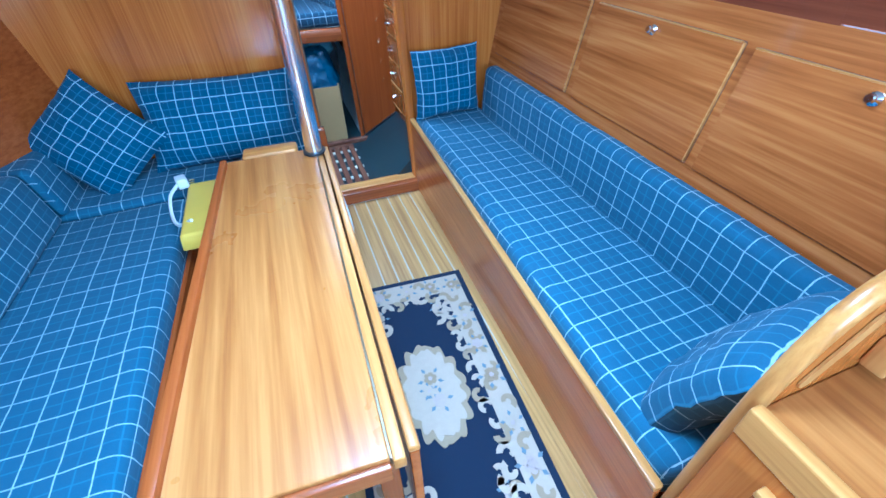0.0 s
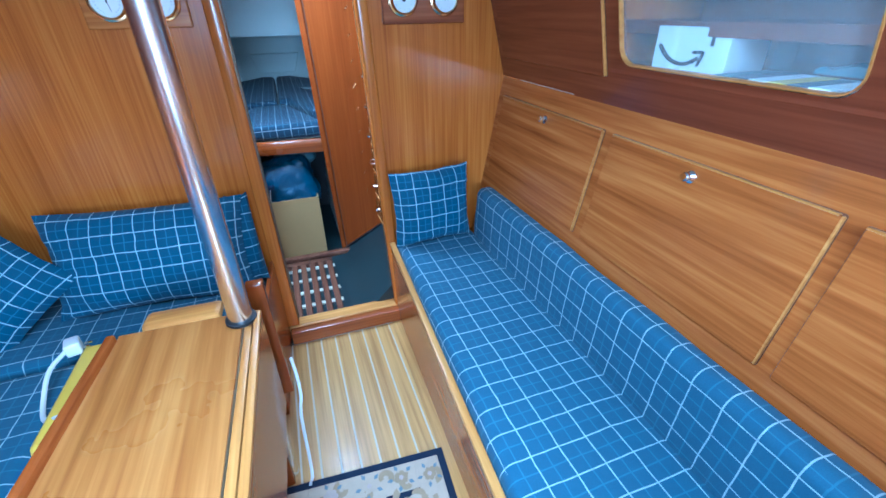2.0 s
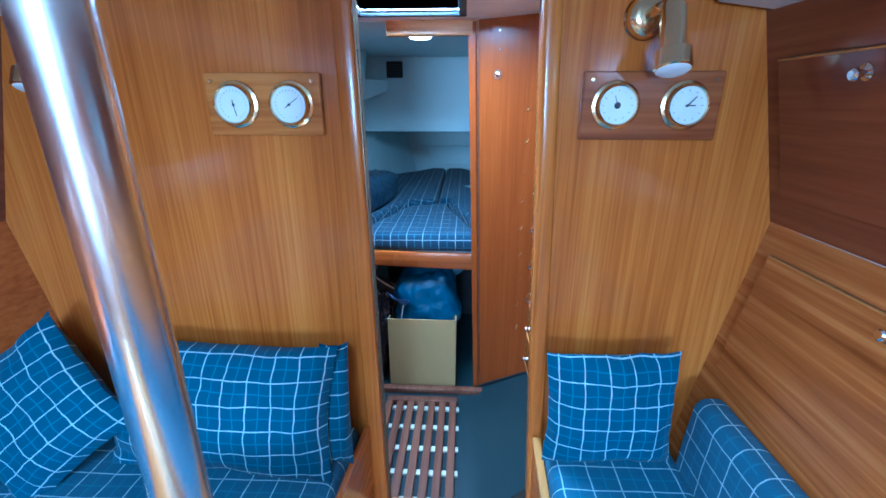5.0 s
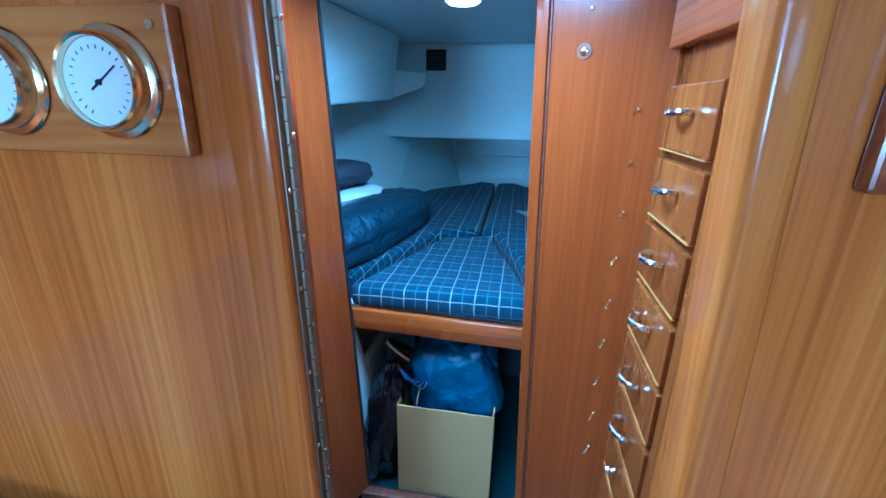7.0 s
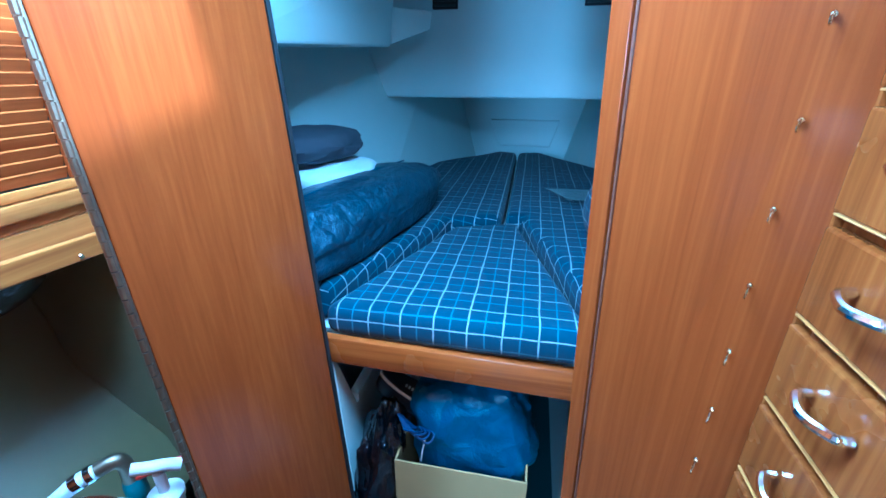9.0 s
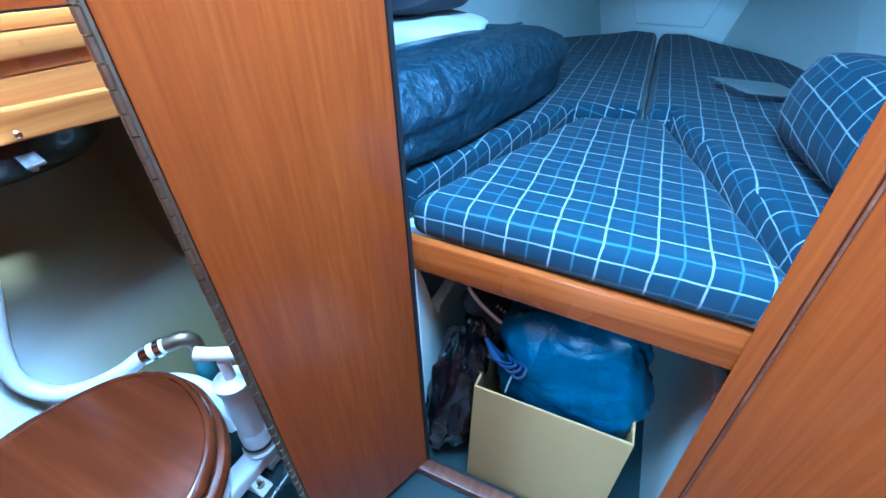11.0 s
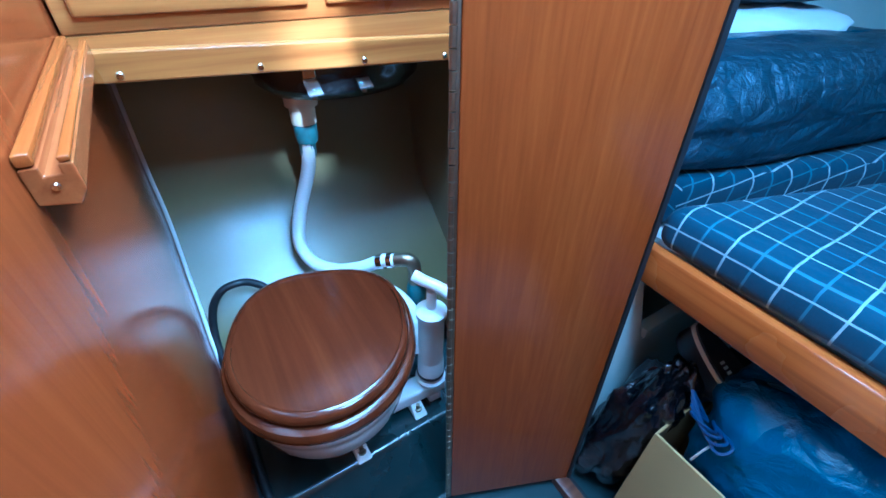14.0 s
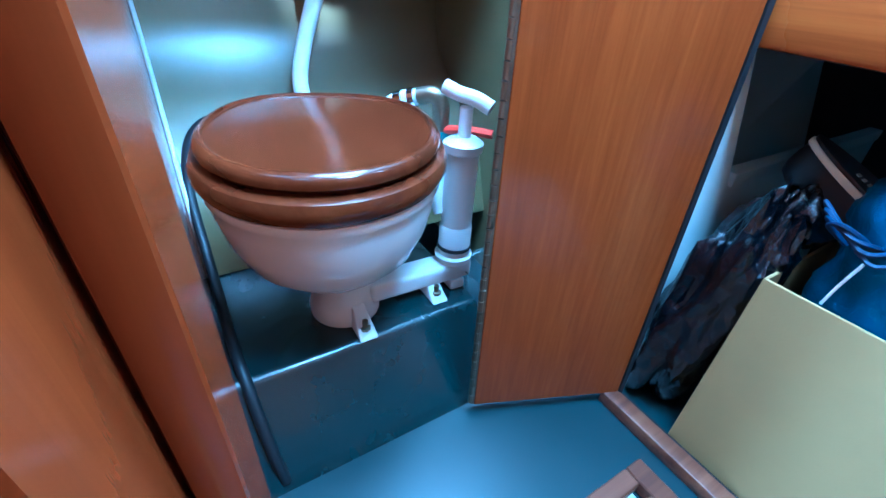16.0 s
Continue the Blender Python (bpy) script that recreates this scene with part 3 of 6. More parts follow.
# beam over the inner doorway and trims under the deck
solid("trim", prism([(0.70, 1.893), (1.40, 1.893), (1.40, 2.0), (0.70, 2.0)], 1, 3.955, 4.0, 0.006), W_EDGE_X, "pale wooden beam over the forepeak opening", kind="structure")
solid("trim", box(1.30, 1.82, 3.07, 3.11, 1.885, 1.936, 0.004), W_RED_X, "dark wooden cornice under the headliner", kind="structure")
solid("trim", box(-0.25, 0.72, 3.07, 3.11, 1.885, 1.936, 0.004), W_RED_X, "dark wooden cornice under the headliner", kind="structure")
for side, xs in ((1, (1.665, 1.83)), (-1, (-0.42, -0.13))):
    pts = [(xs[0], 1.86), (xs[0] + 0.012, 1.845), (xs[1], 1.825), (xs[1] + 0.02, 1.94), (xs[0], 1.94)]
    solid("trim", prism(pts, 1, -0.95, 3.085, 0.004), WHITE, "white moulded coaming along the headliner", kind="structure")

# aft end of the saloon, behind the walk
solid("wall_aft", box(-1.1, 0.36, -0.99, -0.95, 0, 2.02, 0), W_BULK, "varnished aft bulkhead", kind="structure")
solid("wall_aft", box(1.10, 2.05, -0.99, -0.95, 0, 2.02, 0), W_BULK, "varnished aft bulkhead", kind="structure")
solid("wall_aft", box(0.36, 1.10, -0.99, -0.95, 0, 1.28, 0), W_BULK, "varnished panel under the companionway", kind="structure")

# ---- setting: passage, heads and forepeak ----
# sloping grey liner along the starboard side of the passage
solid("hull_liner", prism([(1.09, 0.014), (1.16, 0.02), (1.42, 0.27), (1.62, 0.62), (1.70, 0.014)], 1, 3.15, 3.97), GREY, "grey painted hull side rising from the floor", kind="structure")
# starboard oblique panel
R_A, R_B = (1.130, 3.970), (1.415, 3.795)
low = [(R_A[0] + 0.022, R_A[1], 0.02), (R_B[0], R_B[1], 0.26), (R_B[0] + 0.02, R_B[1] + 0.03, 0.26), (R_A[0] + 0.03, R_A[1] + 0.03, 0.02)]
top = [(R_A[0] - 0.045, R_A[1], 1.96), (R_B[0], R_B[1], 1.96), (R_B[0] + 0.02, R_B[1] + 0.03, 1.96), (R_A[0] - 0.035, R_A[1] + 0.03, 1.96)]
solid("wall_passage_starboard", hexa(low, top), W_RED_Z, "red mahogany panel beside the forepeak opening", kind="structure")
ux = (Vector((R_B[0], R_B[1], 0)) - Vector((R_A[0], R_A[1], 0))).normalized()
nx = Vector((ux.y, -ux.x, 0))


def r_point(s, z, out):
    """A point on the starboard panel: s along it, a height, and how far proud."""
    lean = 0.022 - 0.067 * (z / 1.9)
    return Vector((R_A[0] + lean * (1 - s / 0.334), R_A[1], z)) + ux * s + nx * out


solid("trim", hexa([r_point(-0.012, 0.02, 0.012), r_point(0.022, 0.02, 0.012), r_point(0.022, 0.02, -0.03), r_point(-0.012, 0.02, -0.03)], [r_point(-0.012, 1.95, 0.012), r_point(0.022, 1.95, 0.012), r_point(0.022, 1.95, -0.03), r_point(-0.012, 1.95, -0.03)], 0.004), W_RED_Z, "dark red edge of the forepeak doorway", kind="structure")
solid("trim", hexa([r_point(0.024, 0.03, 0.004), r_point(0.028, 0.03, 0.004), r_point(0.028, 0.03, -0.01), r_point(0.024, 0.03, -0.01)], [r_point(0.024, 1.95, 0.004), r_point(0.028, 1.95, 0.004), r_point(0.028, 1.95, -0.01), r_point(0.024, 1.95, -0.01)]), W_GRATE, "thin dark wooden draught strip", kind="structure")
solid("trim", hexa([r_point(0.0, 0.018, 0.010), r_point(0.334, 0.252, 0.010), r_point(0.334, 0.245, -0.002), r_point(0.0, 0.012, -0.002)], [r_point(0.0, 0.034, 0.014), r_point(0.334, 0.272, 0.014), r_point(0.334, 0.272, -0.002), r_point(0.0, 0.034, -0.002)], 0.003), RUBBER, "black sealing strip on the hull side", kind="structure")

# forward bulkhead beside and above the opening
solid("wall_forward_bulkhead", box(-1.6, 0.40, 4.0, 4.03, 0, 2.0, 0), HULL, "painted forward bulkhead", kind="structure")
solid("wall_forward_bulkhead", box(1.18, 3.2, 4.0, 4.03, 0, 2.0, 0), HULL, "painted forward bulkhead", kind="structure")
solid("door_sill", box(0.50, 1.19, 3.905, 3.945, 0.012, 0.046, 0.004), W_GRATE, "worn wooden sill strip below the forepeak", kind="structure")
solid("trim", box(0.50, 1.19, 3.945, 3.96, 0.012, 0.034, 0.002), RUBBER, "black seal along the sill", kind="structure")

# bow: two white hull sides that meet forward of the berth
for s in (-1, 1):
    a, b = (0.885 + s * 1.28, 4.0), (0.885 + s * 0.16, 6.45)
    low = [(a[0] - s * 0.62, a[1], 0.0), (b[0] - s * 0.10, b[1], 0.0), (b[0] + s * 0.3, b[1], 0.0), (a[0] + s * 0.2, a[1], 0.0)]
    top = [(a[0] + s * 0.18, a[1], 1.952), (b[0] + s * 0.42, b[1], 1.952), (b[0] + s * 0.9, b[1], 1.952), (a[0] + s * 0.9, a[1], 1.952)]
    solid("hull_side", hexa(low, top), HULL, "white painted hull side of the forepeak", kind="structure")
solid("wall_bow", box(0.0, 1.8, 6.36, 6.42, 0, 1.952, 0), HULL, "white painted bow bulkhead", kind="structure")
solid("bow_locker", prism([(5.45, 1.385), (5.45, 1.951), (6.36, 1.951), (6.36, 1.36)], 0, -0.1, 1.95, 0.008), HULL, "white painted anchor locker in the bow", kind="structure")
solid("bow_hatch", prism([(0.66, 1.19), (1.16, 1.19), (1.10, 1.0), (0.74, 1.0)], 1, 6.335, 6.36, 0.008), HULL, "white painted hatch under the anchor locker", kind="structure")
# under-berth sides: low white bulwarks with a cleat along the top
for x0, x1, lean in ((0.455, 0.480, 0.020), (1.172, 1.197, -0.020)):
    side = [(4.002, 0.012), (4.002, 0.79), (4.105, 0.525), (4.88, 0.53), (4.88, 0.012)]
    bm = prism(side, 0, x0, x1)
    for v in bm.verts:
        v.co.x += lean * (1 - v.co.z / 0.5)
    solid("locker_side", bm, HULL, "white painted side under the berth", kind="structure")
    solid("trim", box(x0 - 0.004, x1 + 0.004, 4.11, 4.88, 0.527, 0.556, 0.004), HULL, "cream cleat along the side under the berth", kind="structure")
# added black sheets: the shade round the berth locker is in their colour
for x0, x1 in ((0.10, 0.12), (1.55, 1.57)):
    solid("locker_side", box(x0, x1, 4.03, 4.94, 0.0, 0.80, 0), VOID_SHADE, "black sheet for the shade beside the berth locker", kind="structure")
solid("under_berth_shade", box(0.1, 1.57, 4.9, 4.94, 0.0, 0.77, 0), VOID_SHADE, "black sheet for the shade under the berth", kind="structure")

# heads: hull liner, plinth, partition behind the mirror door
solid("hull_liner", prism([(-0.10, 0.216), (-0.16, 0.385), (-0.257, 0.468), (-0.344, 0.552), (-0.432, 0.635), (-0.457, 0.718), (-0.470, 0.816), (-0.60, 1.10), (-0.62, 1.60), (-0.52, 1.96), (-1.0, 1.96), (-1.0, 0.216)], 1, 3.16, 4.0), OLIVE, "glossy olive moulded hull liner of the heads", kind="structure")
solid("plinth", prism([(0.36, 0.012), (0.248, 0.205), (0.238, 0.212), (-1.0, 0.212), (-1.0, 0.012)], 1, 3.16, 3.70, 0.004), GREEN, "dark green moulded toilet plinth", kind="structure")
solid("wall_heads_forward", box(-1.0, 0.42, 3.97, 4.0, 0, 1.96, 0), OLIVE, "olive forward side of the heads", kind="structure")
solid("wall_heads_aft", box(-1.0, 0.742, 3.151, 3.172, 0.0, 1.96, 0), W_LINING, "glossy red mahogany lining of the heads", kind="structure")
bead = tube([(-0.596, 3.176, 1.10), (-0.466, 3.177, 0.816), (-0.452, 3.178, 0.72), (-0.427, 3.178, 0.64), (-0.339, 3.178, 0.557), (-0.252, 3.178, 0.473), (-0.155, 3.178, 0.39), (-0.095, 3.178, 0.222)], 0.005, 8, 6)
solid("trim", bead, PLASTIC, "pale sealant bead in the corner of the heads", kind="structure")

# ---- cabin sole planks ----
x = -0.02
while x < 1.28:
    bm = box(x, x + 0.068, -0.94, 3.034, -0.012, 0.0, 0.0015, 1)
    ob = new("plank", mesh_of("plank", bm, W_SOLE, False))
    ob.parent = floor
    x += 0.0755

solid("margin_board", hexa([(1.215, -0.94, -0.012), (1.285, 3.034, -0.012), (1.355, 3.034, -0.012), (1.300, -0.94, -0.012)], [(1.215, -0.94, 0.004), (1.285, 3.034, 0.004), (1.355, 3.034, 0.004), (1.300, -0.94, 0.004)], 0.002), W_SOLE, "pale teak margin board along the settee", kind="structure")

# ---- saloon: starboard settee ----
def settee_x(y):
    """The settee's upper front edge."""
    return 1.214 + (y - 0.83) * 0.050


def foot_x(y):
    return 1.282 + (y - 0.98) * 0.025


y0, y1 = 0.835, 3.08
settee = thing("settee_base", (1.5, 2.0, 0.0), "red mahogany base of the long settee", "settee")
part("front_panel", hexa([(foot_x(y0), y0, 0.0045), (foot_x(y1), y1, 0.0045), (foot_x(y1) + 0.018, y1, 0.0045), (foot_x(y0) + 0.018, y0, 0.0045)], [(settee_x(y0) - 0.004, y0, 0.478), (settee_x(y1) - 0.004, y1, 0.478), (settee_x(y1) + 0.018, y1, 0.478), (settee_x(y0) + 0.018, y0, 0.478)], 0.002), W_FRONT, settee)
part("edge_strip", hexa([(settee_x(y0) - 0.008, y0, 0.478), (settee_x(y1) - 0.008, y1, 0.478), (settee_x(y1) + 0.02, y1, 0.478), (settee_x(y0) + 0.02, y0, 0.478)], [(settee_x(y0) - 0.008, y0, 0.497), (settee_x(y1) - 0.008, y1, 0.497), (settee_x(y1) + 0.02, y1, 0.497), (settee_x(y0) + 0.02, y0, 0.497)], 0.006), W_EDGE_Y, settee, "pale rounded edge strip")
part("seat_board", hexa([(settee_x(y0) + 0.019, y0, 0.36), (settee_x(y1) + 0.019, y1, 0.36), (1.83, y1, 0.36), (1.83, y0, 0.36)], [(settee_x(y0) + 0.019, y0, 0.385), (settee_x(y1) + 0.019, y1, 0.385), (1.83, y1, 0.385), (1.83, y0, 0.385)]), W_RED_Y, settee)
solid("seat_cushion", squab([(settee_x(y0) + 0.024, y0 + 0.005), (1.76, y0 + 0.005), (1.76, y1), (settee_x(y1) + 0.024, y1)], 0.386, 0.535, 0.04, 0.006), F_SEAT, "long blue checked seat cushion on the mahogany settee", "cushion")
bm = prism([(1.738, 0.50), (1.757, 0.765), (1.778, 0.788), (1.83, 0.788), (1.855, 0.765), (1.825, 0.50)], 1, y0 + 0.01, 2.955)
bmesh.ops.bevel(bm, geom=bm.edges[:], offset=0.016, segments=3, affect="EDGES", profile=0.5)
for _ in range(5):
    bmesh.ops.triangulate(bm, faces=[f for f in bm.faces if len(f.verts) > 4])
    long = [e for e in bm.edges if e.calc_length() > 0.12]
    if not long:
        break
    bmesh.ops.subdivide_edges(bm, edges=long, cuts=1, use_grid_fill=True)
bm.normal_update()
for v in bm.verts:
    v.co += v.normal * 0.006 * noise.noise(v.co * 5)
bm.normal_update()
solid("back_cushion", cloth_uv(bm, 0.788), F_SEAT, "long blue checked back cushion against the locker fronts", "cushion")
solid("scatter_cushion", pillow(0.40, 0.38, 0.13, frame_of((1.520, 2.962, 0.725), (1, 0.02, 0.02), (0, 0.10, 1)), seed=1.0), F_PILLOW, "square dark blue checked cushion leaning on the bulkhead", "cushion", "scatter cushions")
solid("scatter_cushion", pillow(0.46, 0.44, 0.15, frame_of((1.50, 0.955, 0.668), (1, 0.20, 0.0), (-0.05, -0.26, 0.62)), seed=4.0), F_SEAT, "square blue checked cushion leaning on the galley partition", "cushion", "scatter cushions")


# locker doors on the starboard side
def locker_door(name, y0, y1, z0, z1, place, material, knob, label, edge_left=False):
    """A lift-out locker front: panel, pale edge beads and a press knob, on the sloping side."""
    sc = 1.018 if place is on_lower else sl
    m = place((y0 + y1) / 2, (z0 + z1) / 2)
    w, h = y1 - y0, (z1 - z0) * sc
    t = thing(name, m.translation, label, "locker door", "starboard locker doors")
    part("reveal", plate(rounded(w + 0.009, h + 0.009, 0.006, 2), 0.0014, m @ Matrix.Translation((0, 0, 0.0004))), W_GRATE, t, "dark gap round the door")
    part("panel", plate(rounded(w, h, 0.006, 2), 0.012, m @ Matrix.Translation((0, 0, 0.0005)), 0.002), material, t)
    # bead on the aft edge and the upper edge; x of the pose runs aft
    part("edge_bead", moved(box(w / 2 - 0.002, w / 2 + 0.0035, -h / 2, h / 2, 0.002, 0.0130, 0.002), m), W_EDGE_Y, t, "pale wooden edge bead")
    part("edge_bead", moved(box(-w / 2, w / 2 - 0.006, h / 2 - 0.002, h / 2 + 0.003, 0.002, 0.0145, 0.002), m), W_EDGE_Y, t, "pale wooden edge bead")
    if knob:
        k = place(knob[0], knob[1])
        part("knob", lathe([(0.017, 0.012), (0.017, 0.018), (0.013, 0.021), (0.008, 0.024), (0.008, 0.031), (0.012, 0.033), (0.0125, 0.040), (0.009, 0.044)], k, 20), CHROME, t, "chrome press knob")
    return t


locker_door("locker_door", 2.312, 3.045, 0.828, 1.198, on_lower, W_LOCK, (2.656, 1.165), "striped veneer locker door with a chrome knob")
locker_door("locker_door", 1.578, 2.258, 0.824, 1.196, on_lower, W_LOCK, (1.925, 1.162), "striped veneer locker door with a chrome knob")
locker_door("locker_door", 0.86, 1.535, 0.82, 1.19, on_lower, W_LOCK, (1.20, 1.158), "striped veneer locker door with a chrome knob")
locker_door("upper_locker_door", 2.338, 3.05, 1.372, 1.712, on_upper, W_LEDGE, (2.80, 1.672), "dark veneer upper locker door with a chrome knob")
locker_door("upper_locker_door", 0.86, 1.53, 1.36, 1.705, on_upper, W_LEDGE, (1.2, 1.66), "dark veneer upper locker door with a chrome knob")

# the open locker: lining, rim, shelf and contents
m = on_upper(cy, cz)
w, h = CUB[1] - CUB[0], (CUB[3] - CUB[2]) * sl
rim = bmesh.new()
loop_a, loop_b = rounded(w + 0.003, h + 0.003, 0.0515, 6), rounded(w - 0.004, h - 0.004, 0.048, 6)
rings = [[rim.verts.new((x, y, z)) for x, y in lp] for z, lp in ((-0.010, loop_a), (0.005, loop_a), (0.005, loop_b), (-0.010, loop_b))]
for a, b in zip(rings, rings[1:] + rings[:1]):
    for i in range(len(a)):
        rim.faces.new([a[i], a[(i + 1) % len(a)], b[(i + 1) % len(a)], b[i]])
bmesh.ops.recalc_face_normals(rim, faces=rim.faces)
niche = thing("glazed_locker", (2.05, cy, 1.40), "glazed shelf locker with a pale rounded rim in the cabin side", "locker")
part("rim", moved(rim, m), W_EDGE_Y, niche, "pale rounded wooden rim")
part("bottom", box(1.925, 2.34, 1.40, 2.5, 1.385, 1.402, 0), W_LEDGE, niche)
part("pane", plate(rounded(w - 0.006, h - 0.006, 0.047, 6), 0.003, m @ Matrix.Translation((0, 0, -0.012))), GLASS, niche, "clear acrylic sliding pane").visible_shadow = False
part("shelf", box(2.01, 2.34, 1.402, 2.399, 1.493, 1.530, 0.002), W_LEDGE, niche)
part("back", box(2.34, 2.36, 1.40, 2.5, 1.385, 1.80, 0), W_LEDGE, niche)
part("side", box(1.93, 2.34, 1.38, 1.40, 1.385, 1.80, 0), W_LEDGE, niche)
# brighter orange veneer here: the light on this end is put into its colour
part("side", box(1.93, 2.34, 2.40, 2.42, 1.385, 1.80, 0), W_BULK, niche)
part("top", box(1.90, 2.34, 1.40, 2.5, 1.78, 1.80, 0), W_LEDGE, niche)
carton = thing("shipping_carton", (2.08, 2.08, 1.402), "white shipping carton with dark curved mark in the glazed locker", "box")
cm = Matrix.Translation((2.075, 2.118, 1.403)) @ Matrix.Rotation(radians(6), 4, "Z") @ Matrix.Diagonal((1.0, 0.66, 0.76, 1))
part("carton_body", moved(box(-0.07, 0.10, -0.17, 0.17, 0, 0.15, 0.003), cm), CARD_WHITE, carton)
arc = tube([(-0.0725, 0.14, 0.085), (-0.0725, 0.10, 0.050), (-0.0725, 0.05, 0.030), (-0.0725, 0.0, 0.028), (-0.0725, -0.05, 0.048)], 0.0075, 6, 5)
tube([(-0.0725, -0.025, 0.068), (-0.0725, -0.065, 0.070), (-0.0725, -0.068, 0.062), (-0.0725, -0.055, 0.025)], 0.0055, 6, 4, bm=arc)
part("printed_mark", moved(arc, cm), BLACK, carton, "dark curved printed mark")
part("printed_mark", moved(box(-0.0715, -0.0695, -0.105, -0.09, 0.09, 0.13, 0), cm), BLACK, carton, "two small printed arrows")
part("tape", moved(box(-0.0712, -0.0695, 0.055, 0.08, 0.0, 0.15, 0), cm), PLASTIC, carton, "clear packing tape")
wrap = solid("plastic_roll", lathe([(0.022, 0), (0.022, 0.120), (0.016, 0.125)], Matrix.Translation((2.15, 1.945, 1.403)), 18), GLASS, "clear plastic roll standing in the glazed locker", "roll")
tray = thing("folded_bag", (2.03, 1.72, 1.403), "folded turquoise bag lying in the glazed locker", "bag")
bm = bmesh.new()
bmesh.ops.create_grid(bm, x_segments=16, y_segments=16, size=0.5)
for v in bm.verts:
    v.co = Vector((2.18 + v.co.x * 0.12, 1.760 + v.co.y * 0.17, 1.430 + 0.03 * (0.5 - abs(v.co.y)) + 0.014 * noise.noise(v.co * 6)))
g = bmesh.ops.extrude_face_region(bm, geom=bm.faces[:])
for v in [q for q in g["geom"] if isinstance(q, bmesh.types.BMVert)]:
    v.co.z = 1.422
bmesh.ops.recalc_face_normals(bm, faces=bm.faces)
part("bag_top", bm, TURQ, tray)
mag = thing("magazine_stack", (2.0, 1.73, 1.403), "thin stack of bright coloured magazines in the glazed locker", "magazines")
for i, c in enumerate((DIAL, BAG_BLUE, YELLOW, DIAL, BAG_BLUE, TEAL)):
    part("magazine", box(1.930 + 0.001 * i, 2.11, 1.690 + i * 0.044, 1.732 + i * 0.044, 1.403, 1.419, 0.001, 1), c, mag)

# ---- galley corner beside the settee ----
end = []
for x, z in ((1.240, 0.0), (1.240, 0.60), (1.250, 0.86), (1.272, 1.0), (1.310, 1.083), (1.37, 1.125), (1.48, 1.148), (1.95, 1.155), (1.95, 0.0)):
    end.append((x, z))
gal = thing("galley_partition", (1.5, 0.81, 0), "varnished partition with a pale rounded top rail and hand slot", "partition")
part("board", prism(end, 1, 0.800, 0.826, 0.004), W_BULK, gal)
part("rail", tube([(1.240, 0.813, 0.02), (1.240, 0.813, 0.35), (1.240, 0.813, 0.60), (1.250, 0.813, 0.86), (1.272, 0.813, 1.0), (1.310, 0.813, 1.083), (1.37, 0.813, 1.125), (1.48, 0.813, 1.148), (1.94, 0.813, 1.157)], 0.0165, 10, 6), W_EDGE_Z, gal, "pale rounded top rail")
sm = frame_of((1.345, 0.799, 0.99), (0.07, 0, 0.14), (-0.14, 0, 0.07))
part("hand_slot", plate(rounded(0.17, 0.035, 0.016, 5), 0.004, sm), W_EDGE_Z, gal, "pale rounded hand slot")
part("corner_block", box(1.46, 1.50, 0.760, 0.799, 0.90, 0.97, 0.004), W_EDGE_Z, gal, "pale ribbed wooden block")
part("corner_block", box(1.505, 1.545, 0.760, 0.799, 0.90, 0.99, 0.004), W_EDGE_Z, gal, "pale ribbed wooden block")
ctr = thing("galley_counter", (1.55, 0.3, 0), "wooden galley counter with a pale raised edge", "counter")
part("worktop", box(1.225, 1.94, -0.3, 0.799, 0.86, 0.885, 0.002), W_TABLE, ctr)
part("fiddle", box(1.203, 1.230, -0.3, 0.799, 0.84, 0.912, 0.005), W_EDGE_Y, ctr, "pale raised edge")
part("front", box(1.212, 1.24, -0.3, 0.799, 0.0, 0.84, 0.002), W_BULK, ctr)
dr = part("drawer", box(1.196, 1.212, 0.25, 0.72, 0.60, 0.78, 0.004), W_RED_Y, ctr)
part("edge_strip", box(1.190, 1.212, 0.25, 0.72, 0.782, 0.80, 0.003), W_EDGE_Y, ctr, "pale drawer edge")

# ---- saloon table and mast post ----
T_NL, T_NR, T_FR, T_FL = (0.262, 1.02), (0.655, 1.00), (0.695, 2.325), (0.358, 2.335)


def tq(u, v):
    """A point of the table top: u across, v from the near end to the far end."""
    a = Vector(T_NL).lerp(Vector(T_NR), u)
    b = Vector(T_FL).lerp(Vector(T_FR), u)
    return a.lerp(b, v)


def tslab(u0, u1, v0, v1, z0, z1, bevel=0.004):
    c = [tq(u0, v0), tq(u1, v0), tq(u1, v1), tq(u0, v1)]
    return hexa([(p.x, p.y, z0) for p in c], [(p.x, p.y, z1) for p in c], bevel)


table = thing("saloon_table", (0.5, 1.65, 0), "long varnished saloon table with its leaf folded down", "table")
part("tabletop", tslab(0.0, 1.0, 0.0, 1.0, 0.735, 0.760, 0.003), W_TABLE, table, "glossy pale striped tabletop")
part("fiddle", tslab(-0.055, 0.012, 0.02, 0.985, 0.725, 0.782, 0.006), W_RED_Y, table, "raised mahogany side rail")
part("end_fiddle", tslab(0.16, 0.80, 1.0, 1.062, 0.738, 0.772, 0.014), W_EDGE_X, table, "pale raised end rail")
part("hinge_rail", tslab(1.012, 1.075, -0.005, 1.0, 0.722, 0.757, 0.003), W_EDGE_Y, table, "pale hinge rail")
part("hinge", tslab(1.0, 1.012, 0.0, 0.98, 0.735, 0.758, 0.001), HINGE, table, "long brass hinge")
part("leaf", tslab(1.095, 1.145, 0.0, 0.99, 0.36, 0.752, 0.004), W_RED_Y, table, "folded-down mahogany leaf")
part("leaf_edge", tslab(1.090, 1.150, 0.0, 0.99, 0.752, 0.768, 0.005), W_EDGE_Y, table, "pale leaf edge")
